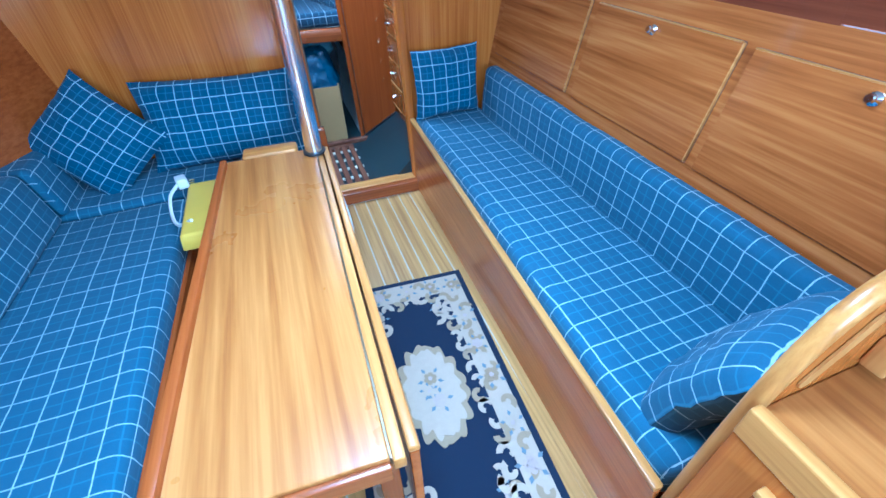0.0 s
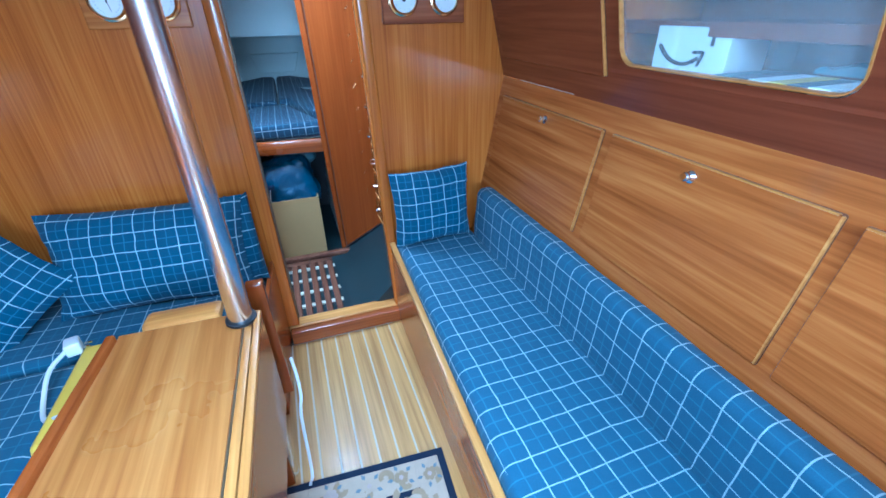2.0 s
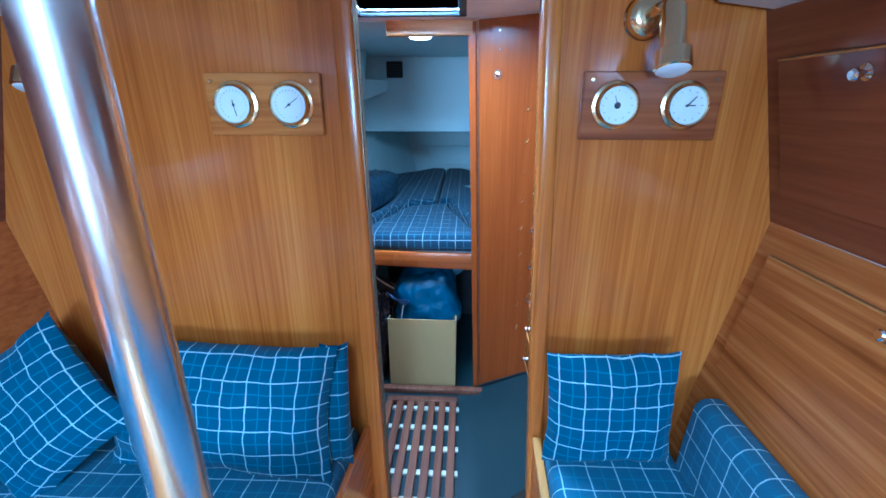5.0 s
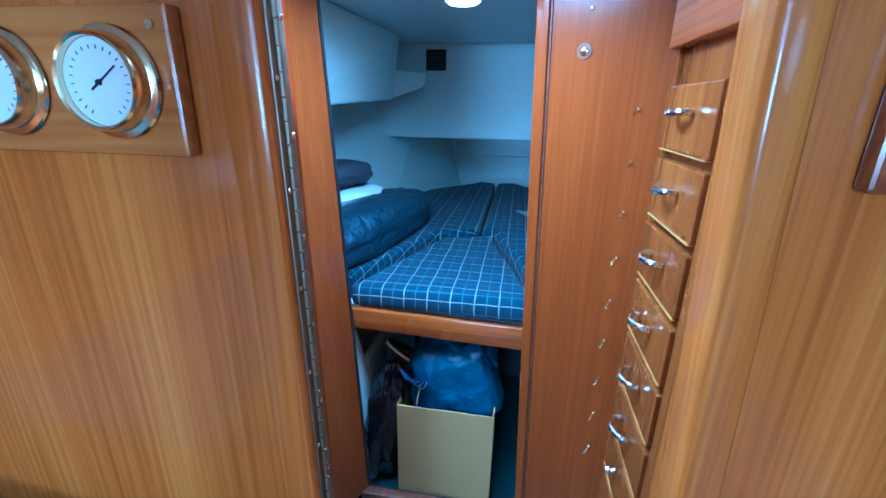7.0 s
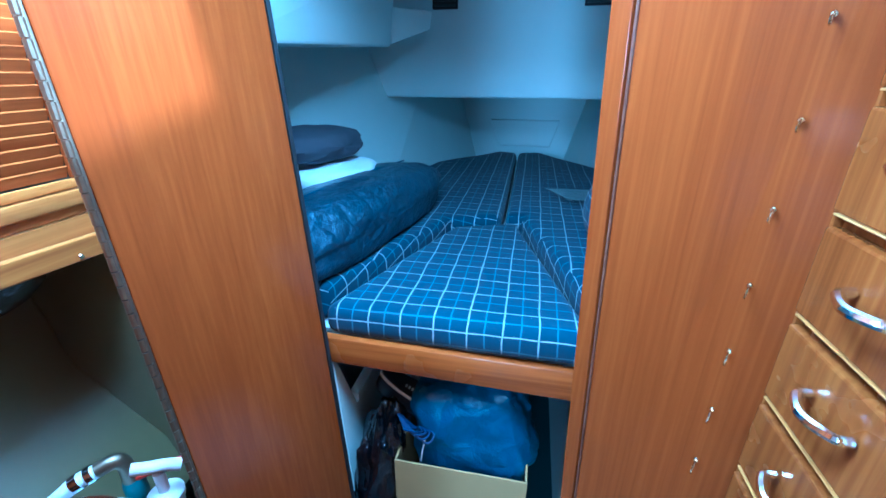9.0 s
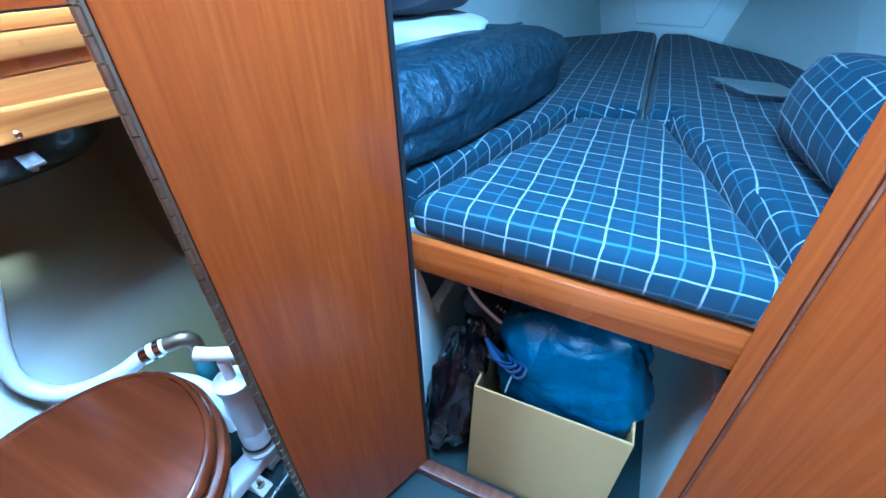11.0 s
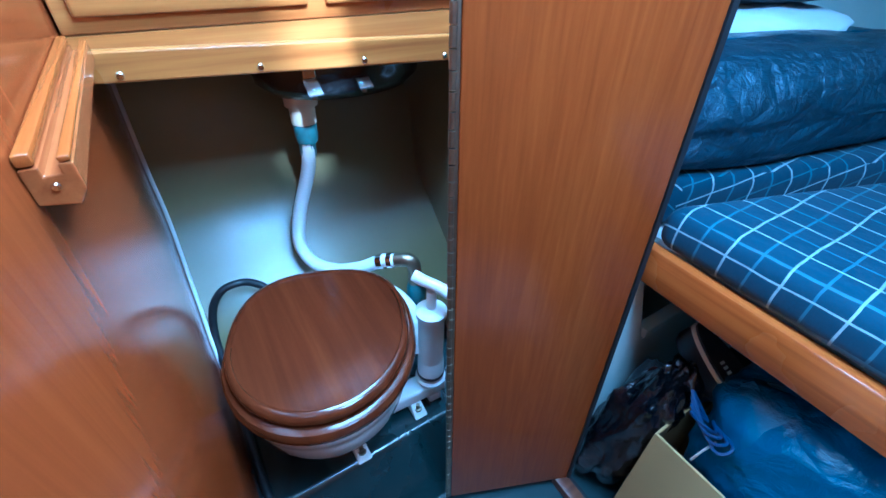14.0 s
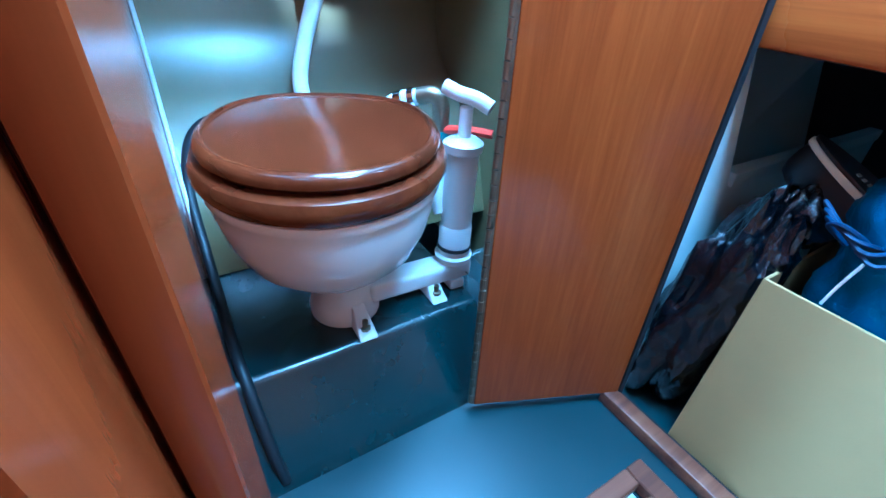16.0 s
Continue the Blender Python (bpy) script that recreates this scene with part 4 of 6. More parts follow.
part("side_board", tslab(0.06, 0.10, 0.03, 0.97, 0.45, 0.735, 0.003), W_RED_Y, table)
part("end_board", tslab(0.0, 1.0, -0.012, 0.0, 0.705, 0.752, 0.003), W_RED_X, table)
for u, v in ((0.12, 0.06), (0.98, 0.035), (0.12, 0.93), (0.98, 0.95)):
    p = tq(u, v)
    part("leg", box(p.x - 0.022, p.x + 0.022, p.y - 0.03, p.y + 0.03, 0.0, 0.735, 0.005), W_RED_Z, table)
p = tq(1.11, 1.075)
part("leaf_support", hexa([(p.x - 0.02, p.y - 0.02, 0.30), (p.x + 0.03, p.y - 0.02, 0.30), (p.x + 0.03, p.y + 0.02, 0.30), (p.x - 0.02, p.y + 0.02, 0.30)], [(p.x - 0.035, p.y - 0.02, 0.80), (p.x + 0.02, p.y - 0.02, 0.80), (p.x + 0.02, p.y + 0.02, 0.80), (p.x - 0.035, p.y + 0.02, 0.80)], 0.005), W_RED_Z, table)
post = thing("mast_post", (0.688, 2.29, 0), "polished steel mast compression post through the table", "post")
part("pole", lathe([(0.034, 0.0), (0.034, 1.94)], Matrix.Translation((0.690, 2.283, 0)), 40), STEEL, post)
part("collar", lathe([(0.038, 0.762), (0.044, 0.764), (0.044, 0.772), (0.037, 0.774)], Matrix.Translation((0.690, 2.283, 0)), 32), RUBBER, post, "black rubber collar")

# ---- saloon: port settee ----
psx = 0.075
pset = thing("settee_base", (0.0, 2.0, 0.0), "red mahogany base of the corner settee", "settee")
part("front_panel", hexa([(psx - 0.03, 0.5, 0), (psx + 0.055, 2.60, 0), (psx + 0.037, 2.60, 0), (psx - 0.048, 0.5, 0)], [(psx - 0.03, 0.5, 0.43), (psx + 0.055, 2.60, 0.43), (psx + 0.037, 2.60, 0.43), (psx - 0.048, 0.5, 0.43)], 0.003), W_RED_Y, pset)
part("end_panel", hexa([(0.70, 2.585, 0), (0.735, 3.10, 0), (0.715, 3.10, 0), (0.68, 2.585, 0)], [(0.70, 2.585, 0.50), (0.735, 3.10, 0.50), (0.715, 3.10, 0.50), (0.68, 2.585, 0.50)], 0.004), W_RED_Y, pset)
part("cross_panel", box(0.06, 0.70, 2.575, 2.593, 0, 0.40, 0.003), W_RED_X, pset)
part("seat_board", box(-0.62, psx - 0.05, 0.5, 2.575, 0.34, 0.36, 0), W_RED_Y, pset)
part("seat_board", box(-0.45, 0.695, 2.594, 3.10, 0.34, 0.36, 0), W_RED_Y, pset)
solid("seat_cushion", squab([(-0.60, 0.5), (psx - 0.052, 0.5), (psx + 0.03, 2.615), (-0.60, 2.615)], 0.361, 0.500, 0.04, 0.008), F_SEAT, "long blue checked seat cushion of the corner settee", "cushion")
solid("seat_cushion", squab([(-0.45, 2.63), (0.668, 2.63), (0.703, 3.095), (-0.42, 3.095)], 0.361, 0.515, 0.04, 0.006), F_SEAT, "blue checked corner seat cushion under the bulkhead", "cushion")
for ya, yb, xf, zt in ((0.5, 2.60, -0.372, 0.745), (2.625, 2.96, -0.350, 0.73)):
    bm = squab([(xf - 0.16, ya), (xf - 0.04 * (yb - ya), ya), (xf, yb), (xf - 0.14, yb)], 0.50, zt, 0.032, 0.006)
    for v in bm.verts:
        v.co.x -= (v.co.z - 0.5) * 0.18
    solid("back_cushion", bm, F_SEAT, "blue checked back cushion of the corner settee", "cushion")
bolster = solid("scatter_cushion", pillow(0.725, 0.42, 0.18, frame_of((0.318, 2.925, 0.712), (1, -0.03, -0.02), (0, 0.33, 1)), 28, 2.0), F_PILLOW, "long dark blue checked bolster cushion leaning on the bulkhead", "cushion", "scatter cushions")
part("case_flap", pillow(0.09, 0.40, 0.06, frame_of((0.668, 2.962, 0.705), (1, 0.12, 0.02), (0, 0.30, 1)), 10, 5.0), F_PILLOW, bolster, "loose open end of the cushion cover")
solid("scatter_cushion", pillow(0.44, 0.42, 0.15, frame_of((-0.215, 2.86, 0.725), (0.62, -0.25, -0.62), (0.62, 0.25, 0.62)), seed=7.0), F_PILLOW, "square dark blue checked cushion tipped in the settee corner", "cushion", "scatter cushions")
charger = thing("power_unit", (0.17, 2.35, 0.50), "yellow plastic shore power unit lying on the settee", "power unit")
part("case", hexa([(0.12, 2.16, 0.508), (0.33, 2.16, 0.508), (0.33, 2.60, 0.508), (0.12, 2.60, 0.508)], [(0.13, 2.17, 0.575), (0.33, 2.17, 0.575), (0.33, 2.59, 0.575), (0.13, 2.59, 0.575)], 0.01), YELLOW, charger)
part("plug", moved(box(-0.022, 0.022, -0.03, 0.03, 0, 0.045, 0.008, 3), Matrix.Translation((0.115, 2.565, 0.578)) @ Matrix.Rotation(0.3, 4, "Z")), PLASTIC, charger, "white mains plug")
for k in (-0.011, 0.011):
    part("pin", box(0.139, 0.162, 2.57 + k, 2.575 + k, 0.59, 0.596, 0.001, 1), CHROME, charger)
part("cable", tube([(0.10, 2.545, 0.60), (0.07, 2.48, 0.58), (0.075, 2.38, 0.54), (0.11, 2.30, 0.545), (0.17, 2.26, 0.582)], 0.007, 8), PLASTIC, charger, "white mains cable")

solid("power_cable", tube([(0.775, 2.46, 0.42), (0.785, 2.42, 0.36), (0.787, 2.37, 0.30), (0.778, 2.31, 0.26), (0.772, 2.25, 0.02), (0.76, 2.2, 0.008)], 0.006, 8), PLASTIC, "white cable hanging beside the folded table leaf", "cable")

# ---- rug ----
RM = Matrix.Translation((0.910, 1.545, 0.0)) @ Matrix.Rotation(radians(-4.0), 4, "Z") @ Matrix.Diagonal((0.94, 1.0, 1.0, 1.0))
rug = thing("rug", (0.925, 1.545, 0.0), "navy and cream carved floral wool rug on the teak sole", "rug")
part("field", moved(box(-0.345, 0.345, -0.66, 0.66, 0.001, 0.008, 0.002), RM), NAVY_RUG, rug)


def scallop(w, h, lobes, depth, seed, n=160):
    out = []
    for i in range(n):
        a = 2 * math.pi * i / n
        k = 1 + depth * abs(math.sin(a * lobes / 2 + seed)) + 0.5 * depth * math.sin(a * lobes * 0.77 + seed * 3)
        out.append((w * k * math.cos(a), h * k * math.sin(a)))
    return out


def pile(outline, z, m, height=0.003):
    return moved(prism(outline, 2, 0, height), RM @ Matrix.Translation((0, 0, z)) @ m)


I4 = Matrix.Identity(4)
bm = bmesh.new()
for a, b, c, d in ((-0.315, -0.215, -0.63, 0.63), (0.215, 0.315, -0.63, 0.63), (-0.215, 0.215, 0.52, 0.63), (-0.215, 0.215, -0.63, -0.52)):
    box(a, b, c, d, 0.006, 0.0105, 0.002, bm=bm)
part("border", moved(bm, RM), CREAM_RUG, rug, "cream border")
rnd = random.Random(5)


def curl(cx, cy, r, a0, turn):
    """One scroll of carved pile, as a tapering hook."""
    out, back = [], []
    for i in range(13):
        t = i / 12
        a = a0 + turn * t * 4.2
        rr = r * (1 - 0.55 * t)
        w = 0.011 * (1 - 0.3 * t) + 0.002
        x, y = cx + rr * math.cos(a), cy + rr * math.sin(a)
        out.append((x + w * math.cos(a), y + w * math.sin(a))); back.append((x - w * math.cos(a), y - w * math.sin(a)))
    return out + back[::-1]


bm, bm2 = bmesh.new(), bmesh.new()
spots = []
for s in (-1, 1):
    y = -0.50
    while y < 0.51:
        spots.append((s * (0.195 + 0.014 * math.sin(y * 19)), y, s)); y += 0.062
    x = -0.17
    while x < 0.18:
        spots.append((x, s * (0.495 + 0.014 * math.sin(x * 21)), s)); x += 0.062
for i, (x, y, s) in enumerate(spots):
    joined(bm if i % 3 else bm2, prism(curl(x, y, 0.028 + 0.006 * rnd.random(), rnd.random() * 6.28, 1 if i % 2 else -1), 2, 0.0075, 0.0115))
for cx, cy in ((-0.18, -0.46), (0.18, -0.46), (-0.18, 0.46), (0.18, 0.46)):
    for k in range(3):
        joined(bm, prism(curl(cx * (1 - 0.12 * k), cy * (1 - 0.10 * k), 0.034, k * 2.1, 1), 2, 0.0078, 0.0118))
for s in (-1, 1):
    for k in range(14):
        yy = -0.56 + k * 0.086
        joined(bm2, prism(curl(s * (0.250 + 0.03 * (k % 2)), yy, 0.029 + 0.004 * rnd.random(), k * 2.3, s), 2, 0.0108, 0.0122))
    for k in range(5):
        joined(bm2, prism(curl(-0.17 + 0.085 * k, s * (0.550 + 0.04 * (k % 2)), 0.029, k * 1.9, s), 2, 0.0108, 0.0122))
tagged(part("scroll_work", moved(bm, RM), CREAM_RUG, rug, "cream carved scrolls"), kind="stuff")
tagged(part("scroll_work", moved(bm2, RM), BEIGE_RUG, rug, "beige carved scrolls"), kind="stuff")
part("medallion", pile(scallop(0.135, 0.215, 16, 0.10, 0.4), 0.0075, I4, 0.0045), BEIGE_RUG, rug, "beige scalloped medallion rim")
part("medallion", pile(scallop(0.112, 0.186, 16, 0.12, 0.9), 0.012, I4, 0.0018), CREAM_RUG, rug, "cream oval medallion")


def flower(x, y, r, turn):
    petals, leaves, eye = bmesh.new(), bmesh.new(), bmesh.new()
    for k in range(6):
        a = turn + k * math.pi / 3 + 0.15 * math.sin(k * 3.1)
        joined(petals, prism([(x + r * 0.6 * math.cos(a) + r * 0.42 * math.cos(b), y + r * 0.6 * math.sin(a) + r * 0.42 * math.sin(b)) for b in (0, 0.9, 1.8, 2.7, 3.6, 4.5, 5.4)], 2, 0.0, 0.002))
    for k in range(5):
        a = turn + 0.6 + k * 1.256
        c, s = math.cos(a), math.sin(a)
        joined(leaves, prism([(x + (r * 1.1) * c, y + (r * 1.1) * s), (x + r * 1.5 * c - r * 0.28 * s, y + r * 1.5 * s + r * 0.28 * c), (x + r * 2.0 * c, y + r * 2.0 * s), (x + r * 1.5 * c + r * 0.28 * s, y + r * 1.5 * s - r * 0.28 * c)], 2, 0.0, 0.0018))
    joined(eye, prism([(x + r * 0.35 * math.cos(b), y + r * 0.35 * math.sin(b)) for b in (0, 1, 2, 3, 4, 5)], 2, 0.0, 0.0032))
    return petals, leaves, eye


blooms = [(0.0, 0.055, 0.030, 0.2, 0.0138), (0.012, -0.05, 0.030, 0.7, 0.0138), (-0.02, 0.0, 0.022, 1.0, 0.0138)]
for s in (-1, 1):
    blooms += [(s * 0.265, yy, 0.027 + 0.007 * (k % 2), yy * 7, 0.0105) for k, yy in enumerate((-0.57, -0.38, -0.22, 0.0, 0.17, 0.34, 0.56))]
    blooms += [(xx, s * 0.575, 0.029, xx * 9, 0.0105) for xx in (-0.13, 0.02, 0.15)]
    blooms += [(s * 0.15, yy, 0.025, yy, 0.008) for yy in (-0.44, 0.44)]
stems, eyes = bmesh.new(), bmesh.new()
for i, (x, y, r, turn, z) in enumerate(blooms):
    a, b, c = flower(x, y, r, turn)
    lift = RM @ Matrix.Translation((0, 0, z))
    part("flower", moved(a, lift), (BEIGE_RUG, PINK_RUG, CREAM_RUG)[i % 3], rug)
    joined(stems, moved(b, lift)); joined(eyes, moved(c, lift))
tagged(part("leaf_motif", stems, SKY_RUG, rug, "pale blue leaves"), kind="stuff")
tagged(part("flower_eye", eyes, PINK_RUG, rug, "pale pink flower centres"), kind="stuff")


# ---- instruments and lamps on the main bulkhead ----
def instrument_board(x0, x1, z0, z1, material, dials, label):
    b = thing("instrument_board", ((x0 + x1) / 2, 3.1, z0), label, "instrument board")
    part("board", box(x0, x1, 3.088, 3.11, z0, z1, 0.005), material, b)
    for sx in (x0 + 0.022, x1 - 0.022):
        part("screw", lathe([(0.006, 0), (0.005, 0.003)], frame_of((sx, 3.088, z1 - 0.022), (1, 0, 0), (0, 0, 1)) , 12), BRASS, b)
    for x, z, hand, clock in dials:
        f = frame_of((x, 3.088, z), (1, 0, 0), (0, 0, 1))          # local z points out of the board
        d = part("dial_case", lathe([(0.062, 0.0), (0.064, 0.003), (0.062, 0.006), (0.055, 0.008), (0.054, 0.024), (0.051, 0.028), (0.048, 0.026), (0.0478, 0.010)], f, 40), BRASS, b, "polished brass instrument case")
        part("dial_face", lathe([(0.0475, 0.014), (0.0475, 0.0185)], f, 40), DIAL, d, "white dial")
        marks = bmesh.new()
        for k in range(12 if clock else 22):
            a = radians(30 * k) if clock else radians(-150 + 300 * k / 21)
            joined(marks, moved(box(-0.0005, 0.0005, 0.035, 0.039, 0.0186, 0.0192, 0), f @ Matrix.Rotation(a, 4, "Z")))
        part("dial_marks", marks, BLACK, d)
        if clock == 2:
            part("printed_ring", lathe([(0.0085, 0.0186), (0.0085, 0.0190), (0.006, 0.0191)], f, 24), BLACK, d, "dark printed centre")
        needle_bm = bmesh.new()
        for a, ln, wd in hand:
            joined(needle_bm, moved(box(-wd, wd, -0.006, ln, 0.0192, 0.0202, 0), f @ Matrix.Rotation(radians(a), 4, "Z")))
        part("pointer", needle_bm, BLACK, d)
        part("pointer_cap", lathe([(0.0035, 0.019), (0.003, 0.022)], f, 12), BLACK, d)
    return b


instrument_board(0.338, 0.664, 1.522, 1.688, W_PLAQUE, [(0.424, 1.605, [(-170, 0.030, 0.0008), (10, 0.012, 0.0012)], 0), (0.580, 1.605, [(-55, 0.030, 0.0008), (125, 0.014, 0.0012)], 0)], "varnished board with brass thermometer and hygrometer dials")
instrument_board(1.374, 1.737, 1.514, 1.690, W_PLAQUE_RED, [(1.462, 1.604, [(20, 0.026, 0.0006)], 2), (1.642, 1.604, [(-42, 0.030, 0.0012), (-90, 0.020, 0.0016)], 1)], "red varnished board with brass barometer and clock")


def reading_lamp(x, z, swing, label):
    t = thing("reading_lamp", (x, 3.11, z), label, "lamp", "brass reading lamps")
    f = frame_of((x, 3.11, z), (1, 0, 0), (0, 0, 1))
    part("wall_plate", lathe([(0.052, 0.0), (0.054, 0.006), (0.048, 0.012), (0.046, 0.030), (0.036, 0.038), (0.020, 0.040)], f, 32), BRASS, t)
    part("arm", tube([(x, 3.075, z), (x + swing * 0.3, 3.035, z + 0.008), (x + swing * 0.8, 3.018, z - 0.006), (x + swing, 3.014, z - 0.030)], 0.015, 12), BRASS, t)
    h = Matrix.Translation((x + swing, 3.012, z - 0.015)) @ Matrix.Rotation(radians(-20), 4, "X")
    part("shade", lathe([(0.012, 0.040), (0.023, 0.036), (0.028, 0.022), (0.029, -0.075), (0.041, -0.081), (0.043, -0.122), (0.039, -0.125)], h, 28), BRASS, t)
    part("lens", lathe([(0.0385, -0.1245), (0.032, -0.130), (0.012, -0.133)], h, 24), DIAL, t, "frosted white lens")


reading_lamp(1.515, 1.815, 0.03, "polished brass swivel reading lamp on the bulkhead")
reading_lamp(0.015, 1.775, -0.055, "polished brass swivel reading lamp on the bulkhead")


# ---- passage ----
grate = thing("floor_grating", (0.85, 3.5, 0.012), "dark teak slatted floor grating in the passage", "grating")
gx0, gx1, gy0, gy1 = 0.655, 1.045, 3.172, 3.80
for k in range(7):
    xa = gx0 + k * 0.058
    part("slat", box(xa, xa + 0.036, gy0, gy1, 0.024, 0.048, 0.003, 1), W_GRATE, grate)
for k in range(5):
    ya = gy0 + 0.02 + k * 0.142
    part("batten", box(gx0, gx1 + 0.01, ya, ya + 0.028, 0.012, 0.024, 0.002, 1), CREAM, grate)
part("end_batten", box(gx0, gx1, gy1 + 0.001, gy1 + 0.045, 0.014, 0.048, 0.003, 1), W_GRATE, grate)

# drawer unit on the starboard side
unit = thing("drawer_unit", (1.5, 3.6, 0.25), "varnished chest of seven shallow drawers with chrome pulls", "drawers")
part("carcass", box(1.416, 1.80, 3.17, 3.80, 0.26, 1.955, 0), W_DRAWER, unit)
for y0, y1 in ((3.44, 3.492), (3.792, 3.80)):
    part("stile", box(1.402, 1.418, y0, y1, 0.26, 1.955, 0.003), W_DRAWER, unit)
part("side_panel", box(1.398, 1.418, 3.168, 3.438, 0.26, 1.955, 0.002), W_BULK, unit)
part("top_rail", box(1.380, 1.418, 3.438, 3.80, 1.72, 1.90, 0.004), W_RED_Y, unit, "dark red rail")
for k in range(8):
    zt = 1.640 - 0.1645 * k
    if zt < 0.45:
        break
    d = part("drawer", box(1.392, 1.417, 3.492, 3.790, zt - 0.142, zt, 0.005), W_DRAWER, unit)
    # pale strip that paints the highlight along the drawer's lower edge
    part("drawer_edge", box(1.3905, 1.403, 3.500, 3.782, zt - 0.1455, zt - 0.1425, 0.001, 1), W_EDGE_Y, d, "pale drawer edge")
    zc = zt - 0.058
    if k < 6:
        part("pull", tube([(1.388, 3.690, zc), (1.368, 3.684, zc), (1.354, 3.645, zc - 0.003), (1.368, 3.606, zc), (1.388, 3.600, zc)], 0.0075, 8, 6), CHROME, d, "chrome bow pull")
    else:
        part("pull", lathe([(0.012, 0), (0.008, 0.006), (0.008, 0.014), (0.013, 0.018), (0.010, 0.026)], frame_of((1.388, 3.66, zc), (0, 1, 0), (0, 0, 1)) @ Matrix.Rotation(math.pi, 4, "X"), 16), CHROME, d, "chrome knob")
vent = thing("vent_plate", (1.395, 3.30, 1.38), "small brass louvred vent plate on the drawer unit side", "vent")
part("plate", box(1.393, 1.398, 3.270, 3.330, 1.32, 1.50, 0.002), HINGE, vent)
for k in range(6):
    z = 1.345 + k * 0.026
    part("louvre", hexa([(1.393, 3.282, z), (1.393, 3.318, z), (1.396, 3.318, z), (1.396, 3.282, z)], [(1.384, 3.282, z + 0.010), (1.384, 3.318, z + 0.010), (1.387, 3.318, z + 0.016), (1.387, 3.282, z + 0.016)]), HINGE, vent)

# fittings on the oblique panel
fit_lock = thing("door_catch", r_point(0.11, 1.70, 0.0), "small chrome door catch on the mahogany panel", "catch")
part("stained_ring", lathe([(0.021, 0.0004), (0.020, 0.0012)], frame_of(r_point(0.115, 1.73, 0.0), ux, (0, 0, 1)), 24), W_GRATE, fit_lock, "dark worn ring round the catch")
for k in range(9):
    hz = 1.586 - 0.134 * k
    hook = thing("cup_hook", r_point(0.258, hz, 0.0), "small brass cup hook screwed into the mahogany panel", "hook", "cup hooks")
    part("hook_shank", tube([r_point(0.258, hz, 0.0), r_point(0.258, hz, 0.012), r_point(0.258, hz - 0.010, 0.019), r_point(0.258, hz - 0.014, 0.028), r_point(0.258, hz - 0.004, 0.033)], 0.0018, 6, 4), BRASS, hook)
    part("hook_flange", lathe([(0.005, 0.0), (0.004, 0.003)], frame_of(r_point(0.258, hz, 0.0), ux, (0, 0, 1)), 10), BRASS, hook)
for s, z, r in ((0.115, 1.73, 0.012), (0.125, 1.83, 0.005), (0.085, 1.905, 0.005), (0.125, 1.905, 0.005)):
    part("catch_button" if r > 0.01 else "screw", lathe([(r, 0.0), (r, 0.004), (r * 0.6, 0.007)], frame_of(r_point(s, z, 0.0), ux, (0, 0, 1)), 16), CHROME, fit_lock)

# open door of the saloon, folded back into the heads
leaf = thing("door_1", (0.76, 3.19, 0.05), "open red mahogany door folded back against the bulkhead", "door", kind="structure")
da, db = Vector((0.715, 3.174, 0)), Vector((0.552, 3.174, 0))
du = (db - da).normalized()
dn = Vector((-du.y, du.x, 0)) * -1
low = [da, db, db + dn * 0.018, da + dn * 0.018]
part("door_panel", hexa([(p.x, p.y, 0.05) for p in low], [(p.x, p.y, 1.90) for p in low], 0.004), W_LINING, leaf)


def jamb_x(z):
    """The inner face of the port doorpost at a height."""
    return D_L[0] + (D_L[1] - D_L[0]) * z / Z_TOP


z0, z1 = 0.10, 1.90
part("door_stop", hexa([(0.7425, 3.159, 0.02), (jamb_x(0) - 0.003, 3.159, 0.02), (jamb_x(0) - 0.003, 3.1725, 0.02), (0.7425, 3.1725, 0.02)], [(0.7425, 3.159, 1.95), (jamb_x(1.95) - 0.003, 3.159, 1.95), (jamb_x(1.95) - 0.003, 3.1725, 1.95), (0.7425, 3.1725, 1.95)]), W_LINING, leaf)
hg = hexa([(jamb_x(z0), 3.116, z0), (jamb_x(z0) + 0.004, 3.116, z0), (jamb_x(z0) + 0.004, 3.152, z0), (jamb_x(z0), 3.152, z0)], [(jamb_x(z1), 3.116, z1), (jamb_x(z1) + 0.004, 3.116, z1), (jamb_x(z1) + 0.004, 3.152, z1), (jamb_x(z1), 3.152, z1)], 0.001)
kn = bmesh.new()
for k in range(64):
    z = 0.11 + k * 0.028
    joined(kn, lathe([(0.0042, 0.0), (0.0042, 0.026)], Matrix.Translation((jamb_x(z) + 0.005, 3.132, z)), 8))
pd = part("piano_hinge", hg, HINGE, leaf, "long worn metal piano hinge on the doorpost")
tagged(part("hinge_knuckles", kn, HINGE, pd), kind="stuff")
for k in range(26):
    z = 0.14 + k * 0.067
    part("hinge_screw", lathe([(0.0042, 0), (0.003, 0.0015)], frame_of((jamb_x(z) + 0.0042, 3.122 + 0.024 * (k % 2), z), (0, 1, 0), (0, 0, 1)), 8), CHROME, pd)

# half-open door between the heads and the forepeak
P_LB, P_RB, P_LT, P_RT = (0.386, 3.617), (0.522, 3.940), (0.293, 3.617), (0.424, 3.968)
pu = Vector((P_RB[0] - P_LB[0], P_RB[1] - P_LB[1], 0)).normalized()
pn = Vector((-pu.y, pu.x, 0))
door2 = thing("door_2", (0.44, 3.78, 0.05), "half-open red mahogany door of the heads", "door", kind="structure")


